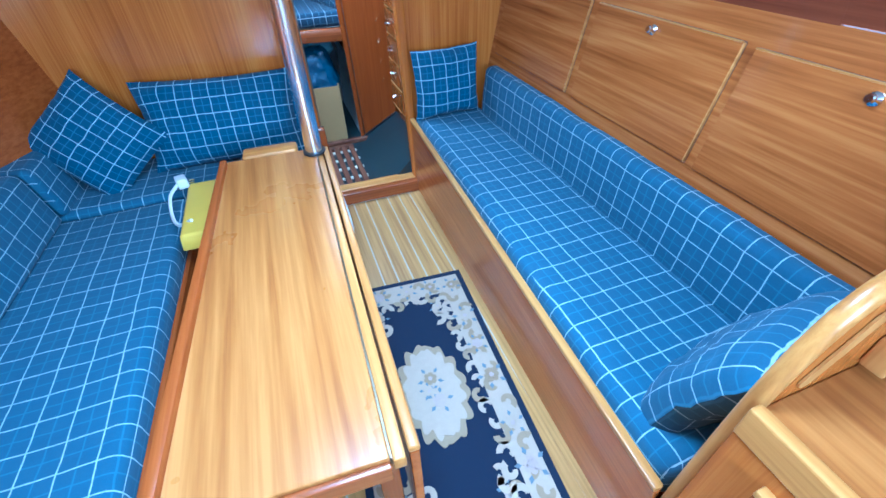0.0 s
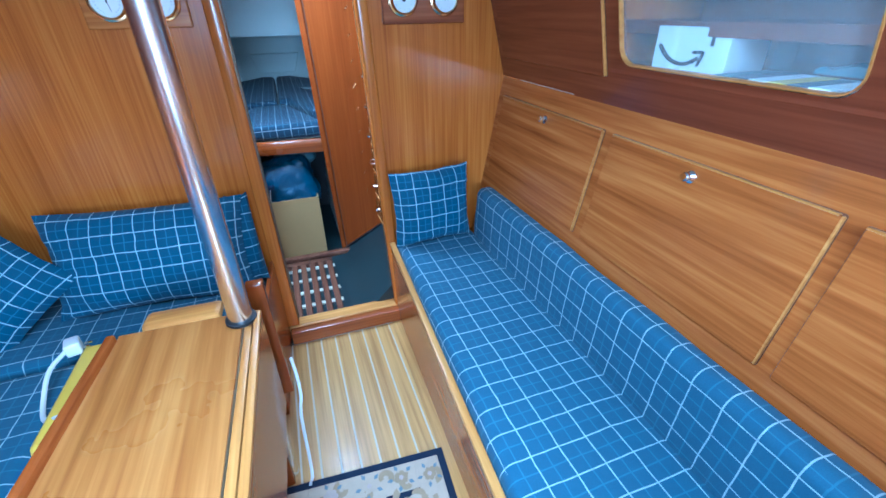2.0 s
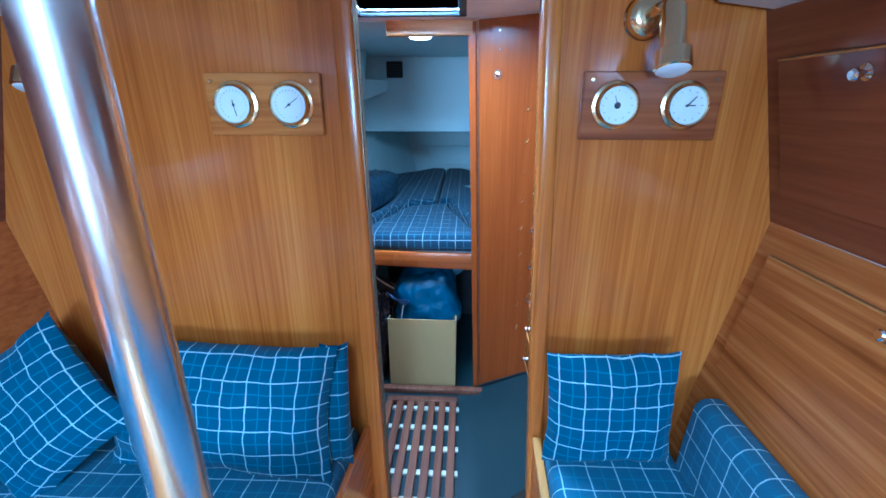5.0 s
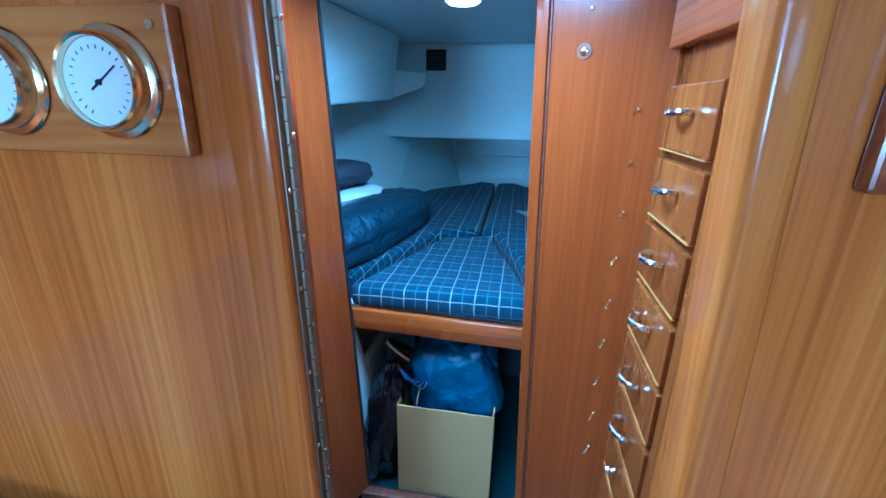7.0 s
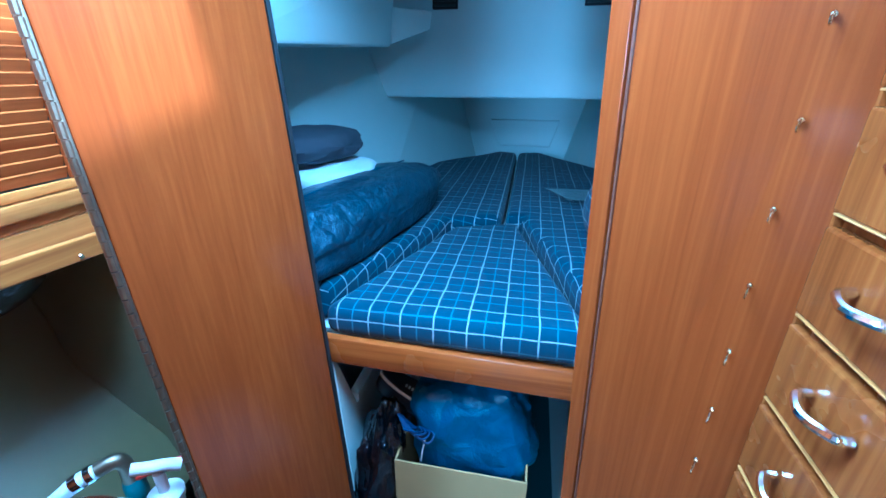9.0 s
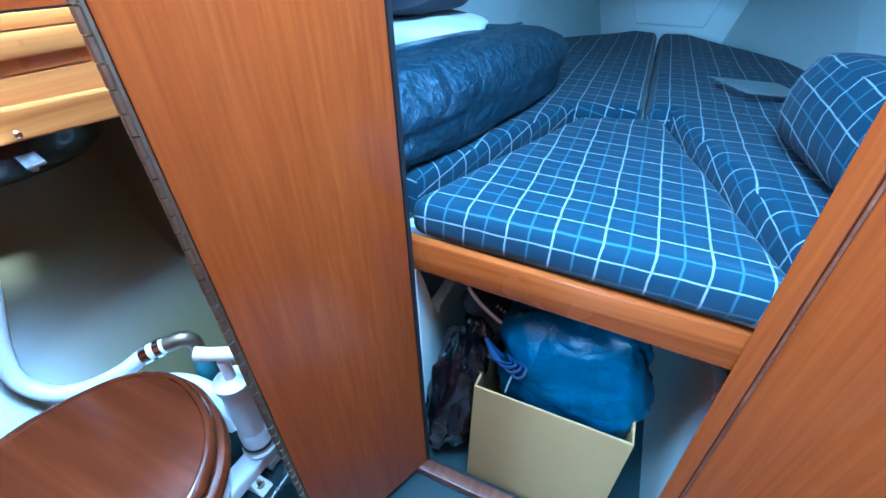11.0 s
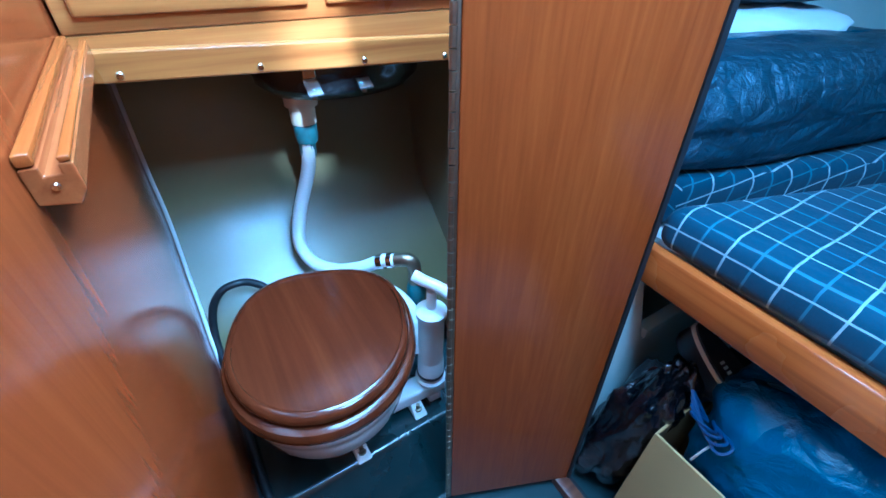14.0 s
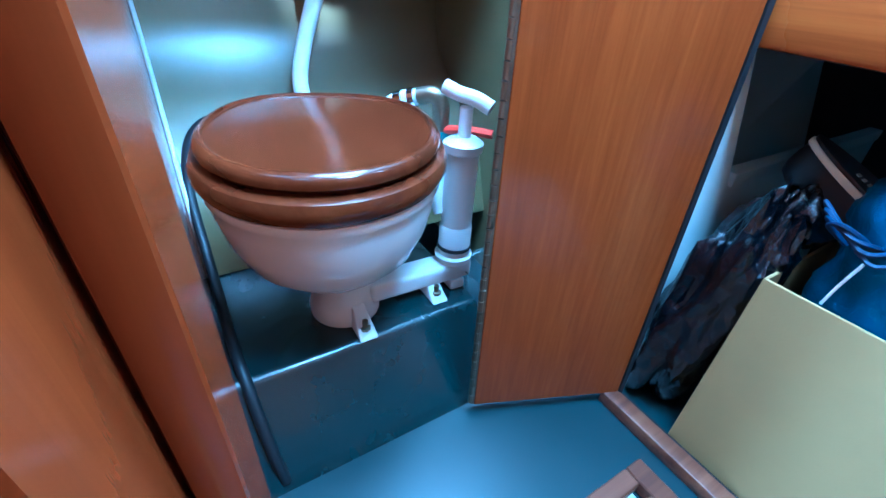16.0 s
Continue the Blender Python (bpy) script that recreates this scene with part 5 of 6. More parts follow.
def slab(lb, rb, lt, rt, z0, z1, t, lift=0.0, bevel=0.0):
    q = lambda p, z, o: (p[0] + pn.x * o, p[1] + pn.y * o, z)
    return hexa([q(lb, z0, lift), q(rb, z0, lift), q(rb, z0, lift + t), q(lb, z0, lift + t)], [q(lt, z1, lift), q(rt, z1, lift), q(rt, z1, lift + t), q(lt, z1, lift + t)], bevel)


part("door_panel", slab(P_LB, P_RB, P_LT, P_RT, 0.042, 1.93, 0.024, 0, 0.003), W_RED_Z, door2)
e = 0.010
part("seal", slab((P_RB[0] + pu.x * 0.001, P_RB[1] + pu.y * 0.001), (P_RB[0] + pu.x * e, P_RB[1] + pu.y * e), (P_RT[0] + pu.x * 0.001, P_RT[1] + pu.y * 0.001), (P_RT[0] + pu.x * e, P_RT[1] + pu.y * e), 0.03, 1.93, 0.03, -0.003), RUBBER, door2, "black rubber edge seal")
hg = slab((P_LB[0] - pu.x * 0.010, P_LB[1] - pu.y * 0.010), (P_LB[0] - pu.x * 0.001, P_LB[1] - pu.y * 0.001), (P_LT[0] - pu.x * 0.010, P_LT[1] - pu.y * 0.010), (P_LT[0] - pu.x * 0.001, P_LT[1] - pu.y * 0.001), 0.05, 1.92, 0.022, -0.003, 0.002)
ph = part("piano_hinge", hg, HINGE, door2, "long worn brass piano hinge")
kn = bmesh.new()
for k in range(72):
    z = 0.06 + k * 0.0258
    f = (z - 0.042) / 1.888
    bx, by = P_LB[0] + (P_LT[0] - P_LB[0]) * f - pu.x * 0.011, P_LB[1] - pu.y * 0.011
    joined(kn, lathe([(0.0055, 0.0), (0.0055, 0.0235)], Matrix.Translation((bx - pn.x * 0.003, by - pn.y * 0.003, z)), 8))
tagged(part("hinge_knuckles", kn, HINGE, door2), kind="stuff")

# ---- heads ----
van = thing("vanity_cabinet", (-0.3, 3.55, 1.1), "varnished washbasin cabinet with louvred doors over the toilet", "cabinet")
part("worktop", hexa([(-0.62, 3.174, 1.150), (-0.112, 3.174, 1.150), (-0.112, 3.968, 1.118), (-0.62, 3.968, 1.118)], [(-0.62, 3.174, 1.186), (-0.112, 3.174, 1.186), (-0.112, 3.968, 1.186), (-0.62, 3.968, 1.186)]), W_TABLE, van)
part("apron", hexa([(-0.108, 3.174, 1.121), (-0.088, 3.174, 1.121), (-0.088, 3.968, 1.080), (-0.108, 3.968, 1.080)], [(-0.108, 3.174, 1.171), (-0.088, 3.174, 1.171), (-0.088, 3.968, 1.136), (-0.108, 3.968, 1.136)], 0.004), W_TABLE, van, "pale apron board")
for y in (3.23, 3.45, 3.66, 3.86):
    part("screw_plug", lathe([(0.007, 0), (0.005, 0.003)], frame_of((-0.088, y, 1.132 - (y - 3.174) * 0.05), (0, 1, 0), (0, 0, 1)), 10), CHROME, van)
part("face_frame", box(-0.145, -0.120, 3.176, 3.968, 1.187, 1.25, 0.003), W_TABLE, van)
for ya, yb in ((3.20, 3.565), (3.60, 3.955)):
    part("lower_panel", box(-0.121, -0.108, ya, yb, 1.212, 1.25, 0.005), W_TABLE, van)
part("face_frame", box(-0.145, -0.120, 3.176, 3.968, 1.70, 1.95, 0.003), W_RED_Y, van)
for y0, y1 in ((3.19, 3.565), (3.585, 3.955)):
    d = part("louvre_door", box(-0.130, -0.118, y0, y1, 1.252, 1.275, 0.002), W_BULK_Y, van)
    part("door_rail", box(-0.130, -0.118, y0, y1, 1.672, 1.695, 0.002), W_RED_Y, d)
    part("door_stile", box(-0.130, -0.118, y0, y0 + 0.03, 1.276, 1.671, 0.002), W_RED_Z, d)
    part("door_stile", box(-0.130, -0.118, y1 - 0.03, y1, 1.276, 1.671, 0.002), W_RED_Z, d)
    for k in range(15):
        z = 1.28 + k * 0.026
        part("slat", hexa([(-0.138, y0 + 0.031, z), (-0.138, y1 - 0.031, z), (-0.133, y1 - 0.031, z - 0.002), (-0.133, y0 + 0.031, z - 0.002)], [(-0.128, y0 + 0.031, z + 0.026), (-0.128, y1 - 0.031, z + 0.026), (-0.123, y1 - 0.031, z + 0.023), (-0.123, y0 + 0.031, z + 0.023)]), W_RED_Y, d)
# black block that paints the shade behind the louvre slats
part("cabinet_shade_fill", box(-0.62, -0.146, 3.176, 3.968, 1.186, 1.95, 0), VOID_SHADE, van)

basin = thing("washbasin", (-0.24, 3.57, 1.0), "black underside of a washbasin below the counter", "basin")
prof = [(0.0, 0.0), (0.09, 0.002), (0.15, 0.014), (0.178, 0.04), (0.185, 0.08), (0.186, 0.115)]
part("bowl", moved(lathe(prof, I4, 40), Matrix.Translation((-0.262, 3.665, 1.000)) @ Matrix.Diagonal((0.74, 1.14, 1, 1))), SINK, basin)
for y in (3.552, 3.667):
    b = part("bracket", hexa([(-0.106, y - 0.016, 1.043), (-0.106, y + 0.016, 1.043), (-0.142, y + 0.016, 1.066), (-0.142, y - 0.016, 1.066)], [(-0.104, y - 0.016, 1.048), (-0.104, y + 0.016, 1.048), (-0.140, y + 0.016, 1.071), (-0.140, y - 0.016, 1.071)], 0.001), STEEL, basin, "steel fixing clip")
    part("clip", box(-0.142, -0.137, y - 0.014, y + 0.014, 1.072, 1.110, 0.002), CHROME, b)
    part("bolt", lathe([(0.006, 0), (0.006, 0.012)], Matrix.Translation((-0.122, y, 1.033)), 8), HINGE, b)
part("drain_neck", lathe([(0.040, 0.07), (0.040, 0.045), (0.031, 0.042), (0.031, 0.0)], Matrix.Translation((-0.262, 3.555, 0.935)), 24), CREAM, basin, "cream threaded drain neck")
part("drain_nut", lathe([(0.027, 0.0), (0.029, 0.02), (0.029, 0.045), (0.025, 0.05)], Matrix.Translation((-0.262, 3.555, 0.885)), 10), TEAL, basin, "teal corroded hose clamp")
hose = thing("drain_hose", (-0.2, 3.6, 0.6), "white drain hose curving down to the sea cock", "hose")
part("tube", tube([(-0.262, 3.555, 0.90), (-0.264, 3.545, 0.81), (-0.270, 3.500, 0.68), (-0.255, 3.478, 0.59), (-0.215, 3.495, 0.538), (-0.160, 3.540, 0.528), (-0.09, 3.595, 0.562), (-0.045, 3.640, 0.600), (-0.012, 3.672, 0.613)], 0.0185, 14, 8), PLASTIC, hose)
part("tape", tube([(-0.264, 3.555, 0.895), (-0.268, 3.553, 0.845)], 0.0215, 10), TEAL, hose, "teal tape on the hose")
part("hose_clip", tube([(-0.050, 3.636, 0.596), (-0.037, 3.648, 0.603)], 0.022, 14), CHROME, hose, "steel hose clip")
part("hose_clip", tube([(-0.028, 3.656, 0.607), (-0.018, 3.666, 0.611)], 0.022, 14), CHROME, hose, "steel hose clip")
cock = thing("sea_cock", (0.02, 3.71, 0.50), "bronze elbow and red-handled sea cock", "valve")
part("elbow", tube([(-0.014, 3.670, 0.613), (0.010, 3.695, 0.620), (0.022, 3.708, 0.602), (0.022, 3.710, 0.545)], 0.019, 12, 6), HINGE, cock, "dull bronze elbow")
part("valve_body", lathe([(0.024, 0), (0.027, 0.02), (0.027, 0.06), (0.022, 0.075)], Matrix.Translation((0.022, 3.714, 0.47)), 10), TEAL, cock)
part("handle", tube([(0.028, 3.710, 0.548), (0.075, 3.745, 0.556), (0.12, 3.785, 0.556)], 0.010, 8), RED, cock, "red lever handle")

# toilet
TM = Matrix.Translation((0.126, 3.412, 0.020)) @ Matrix.Rotation(radians(-21), 4, "Z")      # x runs to the toilet's front
toilet = thing("marine_toilet", (0.09, 3.42, 0.213), "white marine toilet with a glossy brown wooden seat and lid", "toilet")


def seat_line(a, b, k=1.0, n=56):
    out = []
    for i in range(n):
        t = 2 * math.pi * i / n
        x, y = math.cos(t), math.sin(t)
        rx = a if x > 0 else a * 0.93
        p = 2.0 if x > 0 else 2.6
        s = (abs(x) ** p + abs(y) ** p) ** (-1 / p)
        out.append((x * s * rx * k, y * s * b * k))
    return out


def domed(line_fn, levels, m):
    """A slab built of outlines at rising heights: (scale, z)."""
    bm = bmesh.new()
    rings = [[bm.verts.new((x, y, z)) for x, y in line_fn(k)] for k, z in levels]
    for a, b in zip(rings, rings[1:]):
        for i in range(len(a)):
            bm.faces.new([a[i], a[(i + 1) % len(a)], b[(i + 1) % len(a)], b[i]])
    bm.faces.new(rings[0][::-1]); bm.faces.new(rings[-1])
    bmesh.ops.recalc_face_normals(bm, faces=bm.faces)
    return moved(bm, m)


part("seat", domed(lambda k: seat_line(0.240, 0.212, k), [(0.92, 0.534), (0.975, 0.537), (1.0, 0.549), (0.998, 0.560), (0.975, 0.570), (0.93, 0.574), (0.85, 0.575)], TM), W_LID, toilet, "glossy brown wooden seat")
part("lid", domed(lambda k: seat_line(0.222, 0.198, k), [(0.90, 0.5755), (0.965, 0.5765), (1.0, 0.585), (1.0, 0.592), (0.985, 0.599), (0.955, 0.6035), (0.925, 0.6045), (0.915, 0.6005), (0.90, 0.5995), (0.4, 0.602), (0.05, 0.603)], TM), W_LID, toilet, "glossy brown wooden lid")
part("bowl", domed(lambda k: seat_line(0.230, 0.202, k), [(0.30, 0.334), (0.46, 0.338), (0.66, 0.356), (0.82, 0.392), (0.91, 0.436), (0.965, 0.490), (0.98, 0.512), (1.0, 0.518), (1.0, 0.531), (0.97, 0.534)], TM), PORCELAIN, toilet, "white porcelain bowl")
part("foot", moved(lathe([(0.074, -0.020), (0.076, 0.000), (0.068, 0.012), (0.062, 0.040), (0.064, 0.085), (0.085, 0.128)], I4, 32), TM @ Matrix.Translation((-0.005, 0.012, 0.213))), PLASTIC, toilet)
for x, y in ((0.232, 3.430), (0.200, 3.618)):
    f = part("mounting_foot", hexa([(x - 0.05, y + 0.020, 0.213), (x + 0.02, y + 0.020, 0.213), (x + 0.02, y - 0.020, 0.213), (x - 0.05, y - 0.020, 0.213)], [(x - 0.05, y + 0.013, 0.262), (x - 0.035, y + 0.013, 0.258), (x - 0.035, y - 0.013, 0.258), (x - 0.05, y - 0.013, 0.262)], 0.003), PLASTIC, toilet)
    part("bolt", lathe([(0.012, 0.0), (0.012, 0.006), (0.006, 0.007), (0.006, 0.022)], Matrix.Translation((x - 0.004, y, 0.226)), 8), HINGE, f)
PX, PY = 0.158, 3.682
foot_at = TM @ Vector((0.02, 0.01, 0.0))
run = Vector((PX - foot_at.x, PY - foot_at.y, 0.0))
part("pump_base", moved(box(0.05, run.length + 0.038, -0.030, 0.030, 0.238, 0.284, 0.010, 3), frame_of((foot_at.x, foot_at.y, 0.0), run.normalized(), Vector((0, 0, 1)).cross(run.normalized()))), PLASTIC, toilet)
part("pump_foot", moved(box(run.length - 0.02, run.length + 0.02, -0.034, 0.034, 0.213, 0.240, 0.006, 2), frame_of((foot_at.x, foot_at.y, 0.0), run.normalized(), Vector((0, 0, 1)).cross(run.normalized()))), PLASTIC, toilet)
part("pump_cylinder", lathe([(0.040, 0.285), (0.044, 0.30), (0.037, 0.305), (0.037, 0.375), (0.0345, 0.38), (0.0345, 0.545), (0.040, 0.55), (0.041, 0.566), (0.030, 0.574), (0.016, 0.578)], Matrix.Translation((PX, PY, 0)), 28), PLASTIC, toilet, "white pump cylinder")
part("pump_rod", tube([(PX, PY, 0.57), (PX, PY, 0.635)], 0.013, 12), PLASTIC, toilet)
part("pump_handle", tube([(PX - 0.040, PY - 0.028, 0.666), (PX - 0.015, PY - 0.010, 0.657), (PX + 0.015, PY + 0.010, 0.652), (PX + 0.040, PY + 0.028, 0.640)], 0.0145, 12), PLASTIC, toilet, "white T-shaped pump handle")
part("clamp_band", lathe([(0.0385, 0.318), (0.0395, 0.319), (0.0395, 0.326), (0.0385, 0.327)], Matrix.Translation((PX, PY, 0)), 24), RUBBER, toilet, "black clamp band")
part("outlet_pipe", tube([(PX - 0.02, PY - 0.02, 0.40), (PX - 0.09, PY - 0.02, 0.50), (PX - 0.18, PY - 0.06, 0.52), (PX - 0.25, PY - 0.12, 0.46)], 0.024, 12), PLASTIC, toilet, "white outlet pipe")
ink = bmesh.new()
for k in range(9):
    a = radians(-150 + k * 22)
    joined(ink, moved(box(0.029, 0.036, -0.002, 0.002, 0.5662, 0.567, 0), Matrix.Translation((PX, PY, 0)) @ Matrix.Rotation(a, 4, "Z")))
part("printed_marks", ink, BLACK, toilet, "black printed scale")

inlet = solid("inlet_hose", tube([(-0.08, 3.40, 0.42), (-0.19, 3.365, 0.490), (-0.22, 3.327, 0.524), (-0.22, 3.288, 0.542), (-0.22, 3.242, 0.532), (-0.21, 3.206, 0.485), (-0.17, 3.188, 0.40), (-0.06, 3.188, 0.30), (0.14, 3.190, 0.235), (0.24, 3.195, 0.215), (0.32, 3.205, 0.10), (0.345, 3.215, 0.028)], 0.0105, 12, 8), RUBBER, "black rubber inlet hose running down behind the toilet", "hose")
shelf = thing("grab_rail", (0.15, 3.19, 1.14), "grooved wooden rail on the heads bulkhead", "rail")
part("rail_body", prism([(3.1725, 1.150), (3.1725, 1.182), (3.186, 1.182), (3.186, 1.174), (3.198, 1.174), (3.198, 1.182), (3.208, 1.182), (3.208, 1.158), (3.200, 1.145)], 0, -0.086, 0.378, 0.0015), W_RED_X, shelf)
part("rail_cap", box(-0.086, 0.378, 3.1725, 3.185, 1.183, 1.194, 0.003), W_BOARD, shelf, "varnished back rail")
part("rail_lip", box(-0.086, 0.378, 3.199, 3.208, 1.183, 1.188, 0.002), W_BOARD, shelf, "varnished front lip")
part("screw", lathe([(0.004, 0), (0.003, 0.002)], frame_of((0.378, 3.190, 1.164), (0, 1, 0), (0, 0, 1)), 10), CHROME, shelf)
ring_m = frame_of((-0.02, 3.93, 0.93), (1, -0.3, 0), (0, 0, 1))
bm = bmesh.new()
pts = [(0.045 * math.cos(a), 0.06 * math.sin(a), 0) for a in [2 * math.pi * k / 24 for k in range(25)]]
solid("towel_ring", moved(tube(pts, 0.010, 8, 2, bm=bm), ring_m), PLASTIC, "white plastic ring in the heads", "ring")
bkt = thing("bucket", (0.21, 3.80, 0.012), "translucent plastic bucket behind the open door", "bucket")
part("pail", lathe([(0.060, 0.0), (0.085, 0.24), (0.090, 0.245), (0.082, 0.24), (0.057, 0.006)], Matrix.Translation((0.215, 3.785, 0.013)), 28), GLASS, bkt)

# ---- forepeak ----
berth = thing("vee_berth", (0.82, 4.2, 0.76), "white-painted vee berth with a wooden front board", "berth")
part("front_board", hexa([(0.455, 3.972, 0.785), (1.165, 3.972, 0.762), (1.165, 4.0, 0.762), (0.455, 4.0, 0.785)], [(0.455, 3.972, 0.866), (1.165, 3.972, 0.853), (1.165, 4.0, 0.853), (0.455, 4.0, 0.866)], 0.007), W_BOARD, berth, "varnished wooden front board")
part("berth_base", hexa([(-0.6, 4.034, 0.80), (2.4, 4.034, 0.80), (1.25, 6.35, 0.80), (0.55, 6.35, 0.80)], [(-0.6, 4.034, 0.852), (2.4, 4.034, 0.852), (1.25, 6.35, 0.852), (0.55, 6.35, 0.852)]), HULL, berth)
FILL = [(0.462, 3.985), (1.158, 3.970), (0.935, 4.755), (0.69, 4.665)]
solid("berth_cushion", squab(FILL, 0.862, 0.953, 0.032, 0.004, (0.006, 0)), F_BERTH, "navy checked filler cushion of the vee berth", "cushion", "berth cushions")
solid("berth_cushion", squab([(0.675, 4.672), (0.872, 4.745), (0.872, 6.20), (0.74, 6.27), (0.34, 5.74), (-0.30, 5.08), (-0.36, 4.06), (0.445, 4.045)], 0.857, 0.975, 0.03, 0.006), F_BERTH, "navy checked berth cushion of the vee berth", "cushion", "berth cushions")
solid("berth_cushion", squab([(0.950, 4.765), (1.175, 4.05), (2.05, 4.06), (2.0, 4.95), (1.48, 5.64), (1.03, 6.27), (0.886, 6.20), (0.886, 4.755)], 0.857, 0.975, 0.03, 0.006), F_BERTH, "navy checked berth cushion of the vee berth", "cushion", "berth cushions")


def lump(m, wx, wy, wz, seed, material, name, label, category, crease=0.05, n=40, p=2.6, parent=None):
    """A stuffed bag: a squarish ball with folds."""
    bm = bmesh.new()
    bmesh.ops.create_uvsphere(bm, u_segments=n, v_segments=n // 2, radius=1)
    for v in bm.verts:
        c = v.co.copy()
        s = (abs(c.x) ** p + abs(c.y) ** p + abs(c.z) ** p) ** (-1 / p)
        f = 1 + crease * noise.noise(c * 2.2 + Vector((seed, 0, 0))) + crease * 0.6 * abs(noise.noise(c * 5.5 + Vector((0, seed, 0)))) - crease * 0.5 * abs(noise.noise(Vector((c.x * 3, c.y * 11, c.z * 3 + seed))))
        v.co = Vector((c.x * s * wx * f, c.y * s * wy * f, c.z * s * wz * f))
    moved(bm, m)
    if parent:
        return part(name, bm, material, parent, label)
    return solid(name, bm, material, label, category)


# rolled sleeping bag, blanket and linen on the port side
roll = thing("sleeping_bag", (0.25, 4.75, 0.97), "glossy navy rolled sleeping bag on the berth", "sleeping bag")
ra = frame_of((0.39, 4.42, 1.070), (0.20, 1.0, 0.0), (0, 0, 1))
lump(ra, 0.52, 0.108, 0.155, 3.0, BAG_NAVY, "bag_body", "", "", 0.07, 64, 3.4, roll)
part("seam", tube([ra @ Vector(q) for q in ((-0.42, 0.100, -0.03), (-0.2, 0.103, -0.03), (0.0, 0.104, -0.03), (0.2, 0.102, -0.03), (0.42, 0.096, -0.03))], 0.003, 6), BAG_BLUE, roll)
lump(frame_of((0.20, 4.58, 1.165), (0.3, 1, 0), (0, 0, 1)), 0.20, 0.05, 0.17, 5.0, LINEN, "pillow_case", "crumpled white pillow on the rolled bag", "pillow", 0.10, 40, 2.6)
lump(frame_of((0.17, 4.56, 1.270), (0.3, 1, 0), (0, 0, 1)), 0.19, 0.06, 0.16, 9.0, BLANKET, "blanket", "folded charcoal blanket on the white pillow", "blanket", 0.09, 40, 2.8)
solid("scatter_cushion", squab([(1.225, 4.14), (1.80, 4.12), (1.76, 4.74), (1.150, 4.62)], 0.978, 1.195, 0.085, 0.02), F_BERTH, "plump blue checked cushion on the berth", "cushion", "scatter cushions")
solid("plastic_folder", moved(box(-0.13, 0.13, -0.10, 0.10, 0, 0.003, 0.001, 1), Matrix.Translation((1.21, 5.05, 1.00)) @ Matrix.Rotation(0.5, 4, "Z") @ Matrix.Rotation(0.10, 4, "Y")), GLASS, "clear plastic folder on the berth", "folder")

# under the berth
bx = thing("cardboard_box", (0.84, 4.1, 0.012), "open brown cardboard box under the berth", "box")
X0, X1, Y0, Y1 = 0.645, 1.030, 3.968, 4.26
for a, b, c, d in ((X0, X1, Y0, Y0 + 0.006), (X0, X1, Y1 - 0.006, Y1), (X0, X0 + 0.006, Y0 + 0.006, Y1 - 0.006), (X1 - 0.006, X1, Y0 + 0.006, Y1 - 0.006)):
    part("box_wall", box(a, b, c, d, 0.013, 0.462, 0.001, 1), CARD, bx)
part("box_bottom", box(X0 + 0.007, X1 - 0.007, Y0 + 0.007, Y1 - 0.007, 0.013, 0.02, 0), CARD, bx)
sack = thing("kit_bag", (0.86, 4.12, 0.44), "blue nylon drawstring kit bag in the cardboard box", "bag")
lump(Matrix.Translation((0.857, 4.128, 0.505)) @ Matrix.Rotation(radians(-9), 4, "Y"), 0.180, 0.130, 0.190, 2.0, BAG_BLUE, "bag_body", "", "", 0.14, 72, 3.4, sack)
cord = bmesh.new()
for k in range(4):
    tube([(0.700, 4.02, 0.545), (0.675 - 0.008 * k, 3.985 + 0.008 * k, 0.575 + 0.008 * k), (0.695 + 0.015 * k, 3.965, 0.590 - 0.012 * k), (0.725 + 0.012 * k, 3.985, 0.572), (0.708, 4.02, 0.555)], 0.0035, 6, 5, bm=cord)
part("drawstring", cord, CORD, sack, "blue knotted drawstring")
part("seam", tube([(0.735, 3.992, 0.545), (0.727, 3.985, 0.50), (0.722, 3.985, 0.46)], 0.0025, 6, 5), PLASTIC, sack, "pale seam")
liner = thing("bin_liner", (0.565, 4.045, 0.013), "shiny crumpled black bin liner beside the cardboard box", "bag")
lump(Matrix.Translation((0.565, 4.045, 0.285)) @ Matrix.Rotation(0.12, 4, "Y"), 0.074, 0.085, 0.272, 6.0, BAG_BLACK, "bag_body", "", "", 0.26, 64, 2.4, liner)
lump(Matrix.Translation((0.618, 4.12, 0.535)), 0.050, 0.07, 0.065, 8.0, BAG_BLACK, "bunched_neck", "", "", 0.26, 40, 2.2, liner)
shoe = thing("shoe", (0.70, 4.13, 0.60), "black leather deck shoe lying on the bags", "shoe")
SM = frame_of((0.655, 4.112, 0.614), (0.88, -0.06, -0.43), (0, -1, 0))          # sole upwards
sole_line = [(0.104 * math.cos(a) * (1.0 if math.cos(a) > 0 else 0.95), 0.036 * math.sin(a) * (1 + 0.18 * math.cos(a))) for a in [2 * math.pi * k / 30 for k in range(30)]]
part("outsole", plate(sole_line, 0.006, SM @ Matrix.Translation((0, 0, -0.006)), 0.001), LEATHER, shoe)
part("shoe_welt", plate([(x * 1.03, y * 1.05) for x, y in sole_line], 0.011, SM, 0.002), CREAM, shoe, "cream rubber welt")
part("upper", domed(lambda k: [(x * k + (1 - k) * -0.05, y * k) for x, y in sole_line], [(0.97, 0.0112), (1.0, 0.026), (0.97, 0.050), (0.82, 0.068), (0.5, 0.076)], SM), LEATHER, shoe)
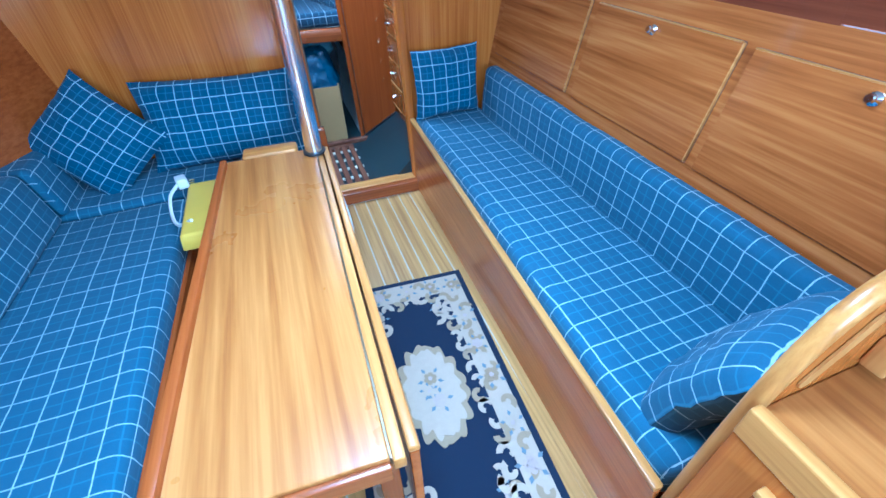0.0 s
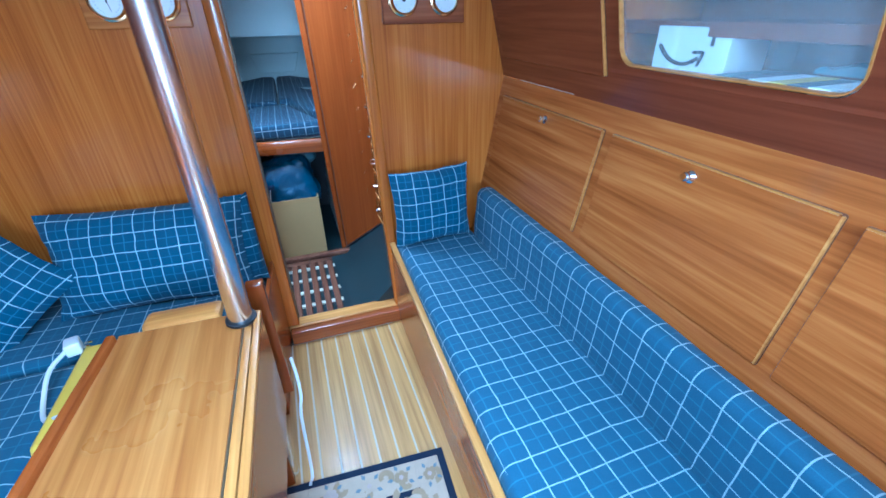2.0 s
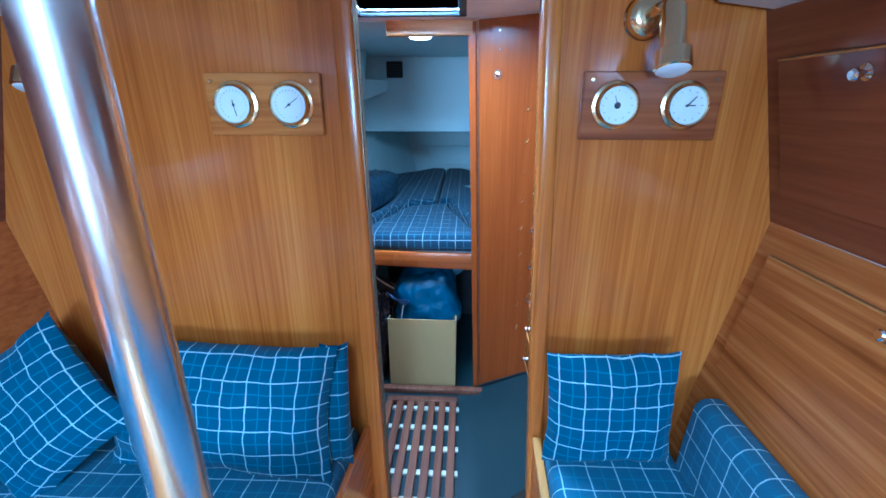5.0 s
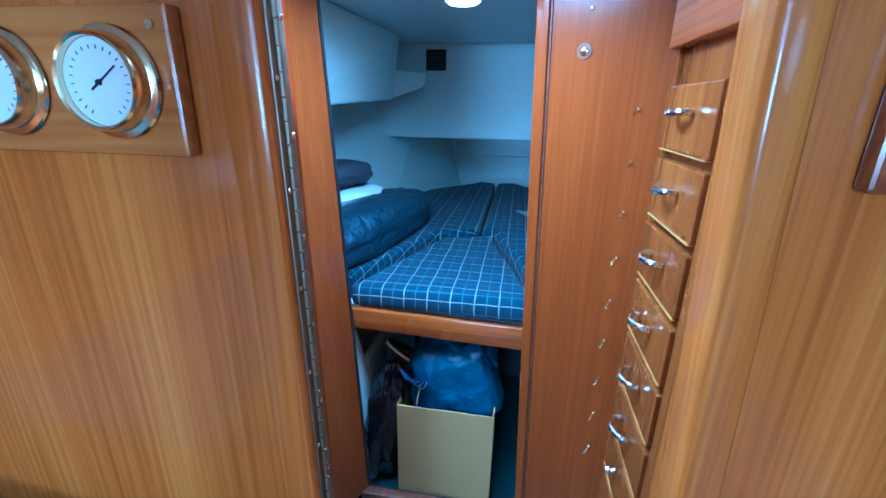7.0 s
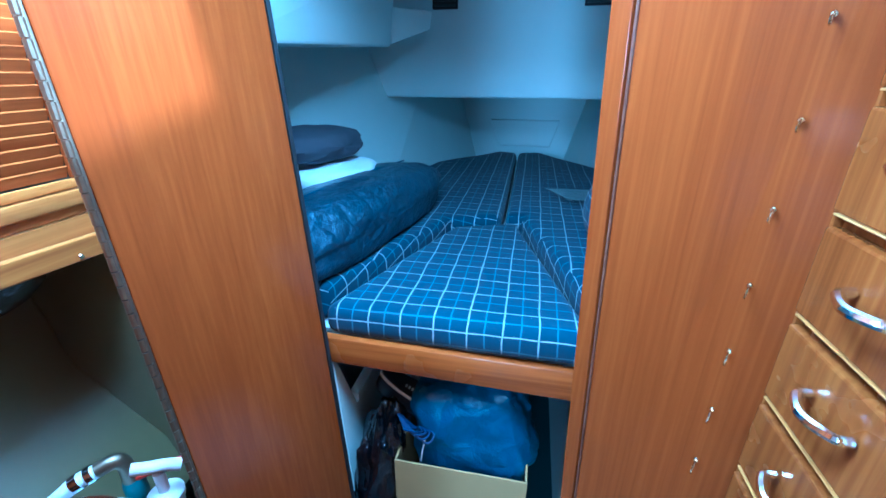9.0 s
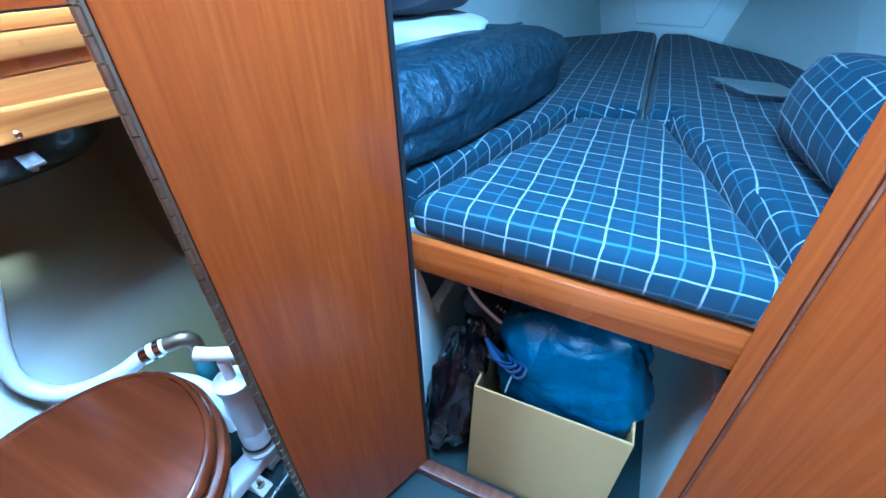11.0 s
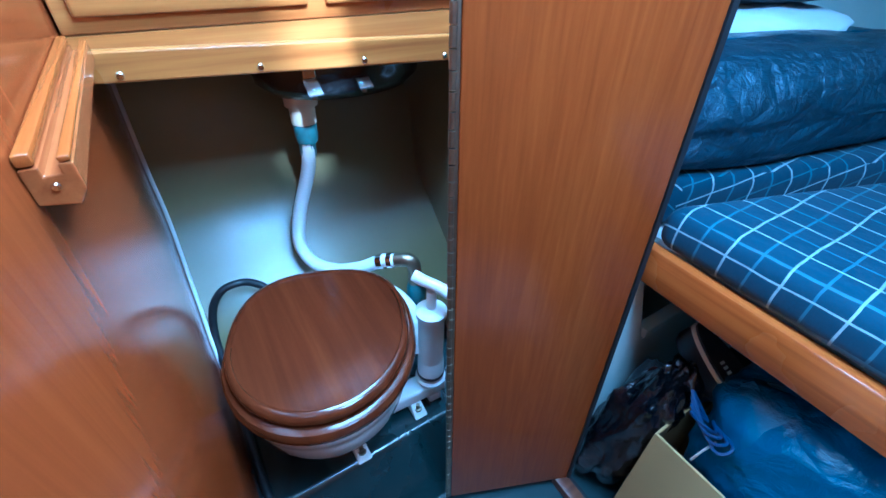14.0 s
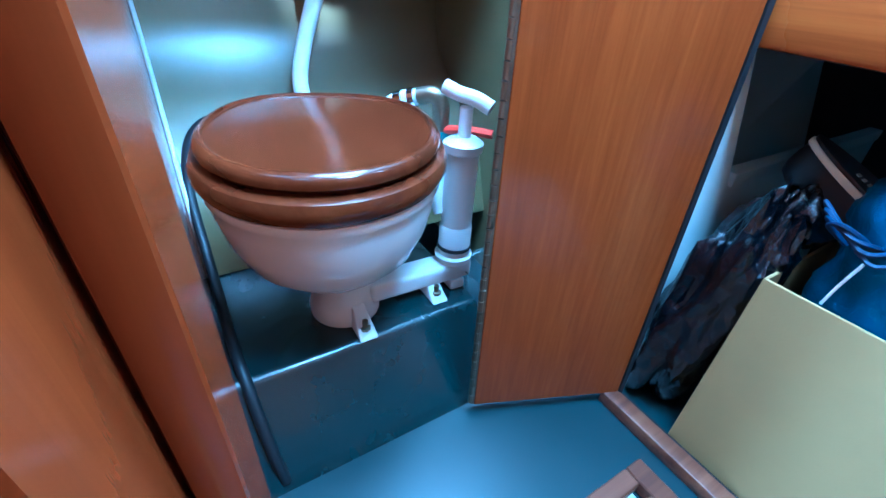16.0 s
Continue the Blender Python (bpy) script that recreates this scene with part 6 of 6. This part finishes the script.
ink = bmesh.new()
for k in range(4):
    box(-0.012 + 0.011 * k, -0.006 + 0.011 * k, 0.004, 0.016, -0.0072, -0.006, 0, bm=ink)
part("sole_print", moved(ink, SM), CREAM, shoe, "small pale printed mark")
lump(Matrix.Translation((0.93, 4.32, 0.66)), 0.14, 0.10, 0.07, 12.0, TURQ, "rolled_towel", "rolled turquoise cloth under the berth", "cloth", 0.10, 40, 2.4)
# overhead locker, vents and the lit ceiling lamp
over = thing("overhead_locker", (-0.1, 5.0, 1.6), "white painted overhead locker along the hull", "locker")
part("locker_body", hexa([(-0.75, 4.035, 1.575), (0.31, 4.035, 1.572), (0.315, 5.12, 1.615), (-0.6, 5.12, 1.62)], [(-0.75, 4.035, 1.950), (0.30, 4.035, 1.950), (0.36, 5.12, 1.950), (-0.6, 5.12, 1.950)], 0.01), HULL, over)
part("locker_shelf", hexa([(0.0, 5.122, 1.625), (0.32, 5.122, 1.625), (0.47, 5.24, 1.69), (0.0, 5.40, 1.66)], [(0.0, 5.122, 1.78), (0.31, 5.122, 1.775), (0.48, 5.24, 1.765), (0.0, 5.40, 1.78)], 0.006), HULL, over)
for x in (0.50, 1.222):
    v = thing("square_vent", (x, 5.44, 1.80), "small dark square vent on the bow locker", "vent", "bow vents")
    part("grille", box(x - 0.063, x + 0.063, 5.432, 5.449, 1.795, 1.915, 0.004), VOID_SHADE, v)
    for k in range(5):
        part("louvre", box(x - 0.052, x + 0.052, 5.424, 5.431, 1.806 + k * 0.021, 1.814 + k * 0.021, 0.001, 1), GREY, v)
lamp = thing("ceiling_light", (0.824, 4.26, 1.95), "round lit ceiling lamp in the forepeak", "lamp")
part("lamp_base", lathe([(0.075, 0.0), (0.075, -0.012), (0.062, -0.022), (0.060, -0.018)], Matrix.Translation((0.824, 4.262, 1.950)), 32), PLASTIC, lamp)
part("diffuser", lathe([(0.059, -0.020), (0.050, -0.030), (0.02, -0.034)], Matrix.Translation((0.824, 4.262, 1.950)), 32), LED, lamp, "glowing diffuser")
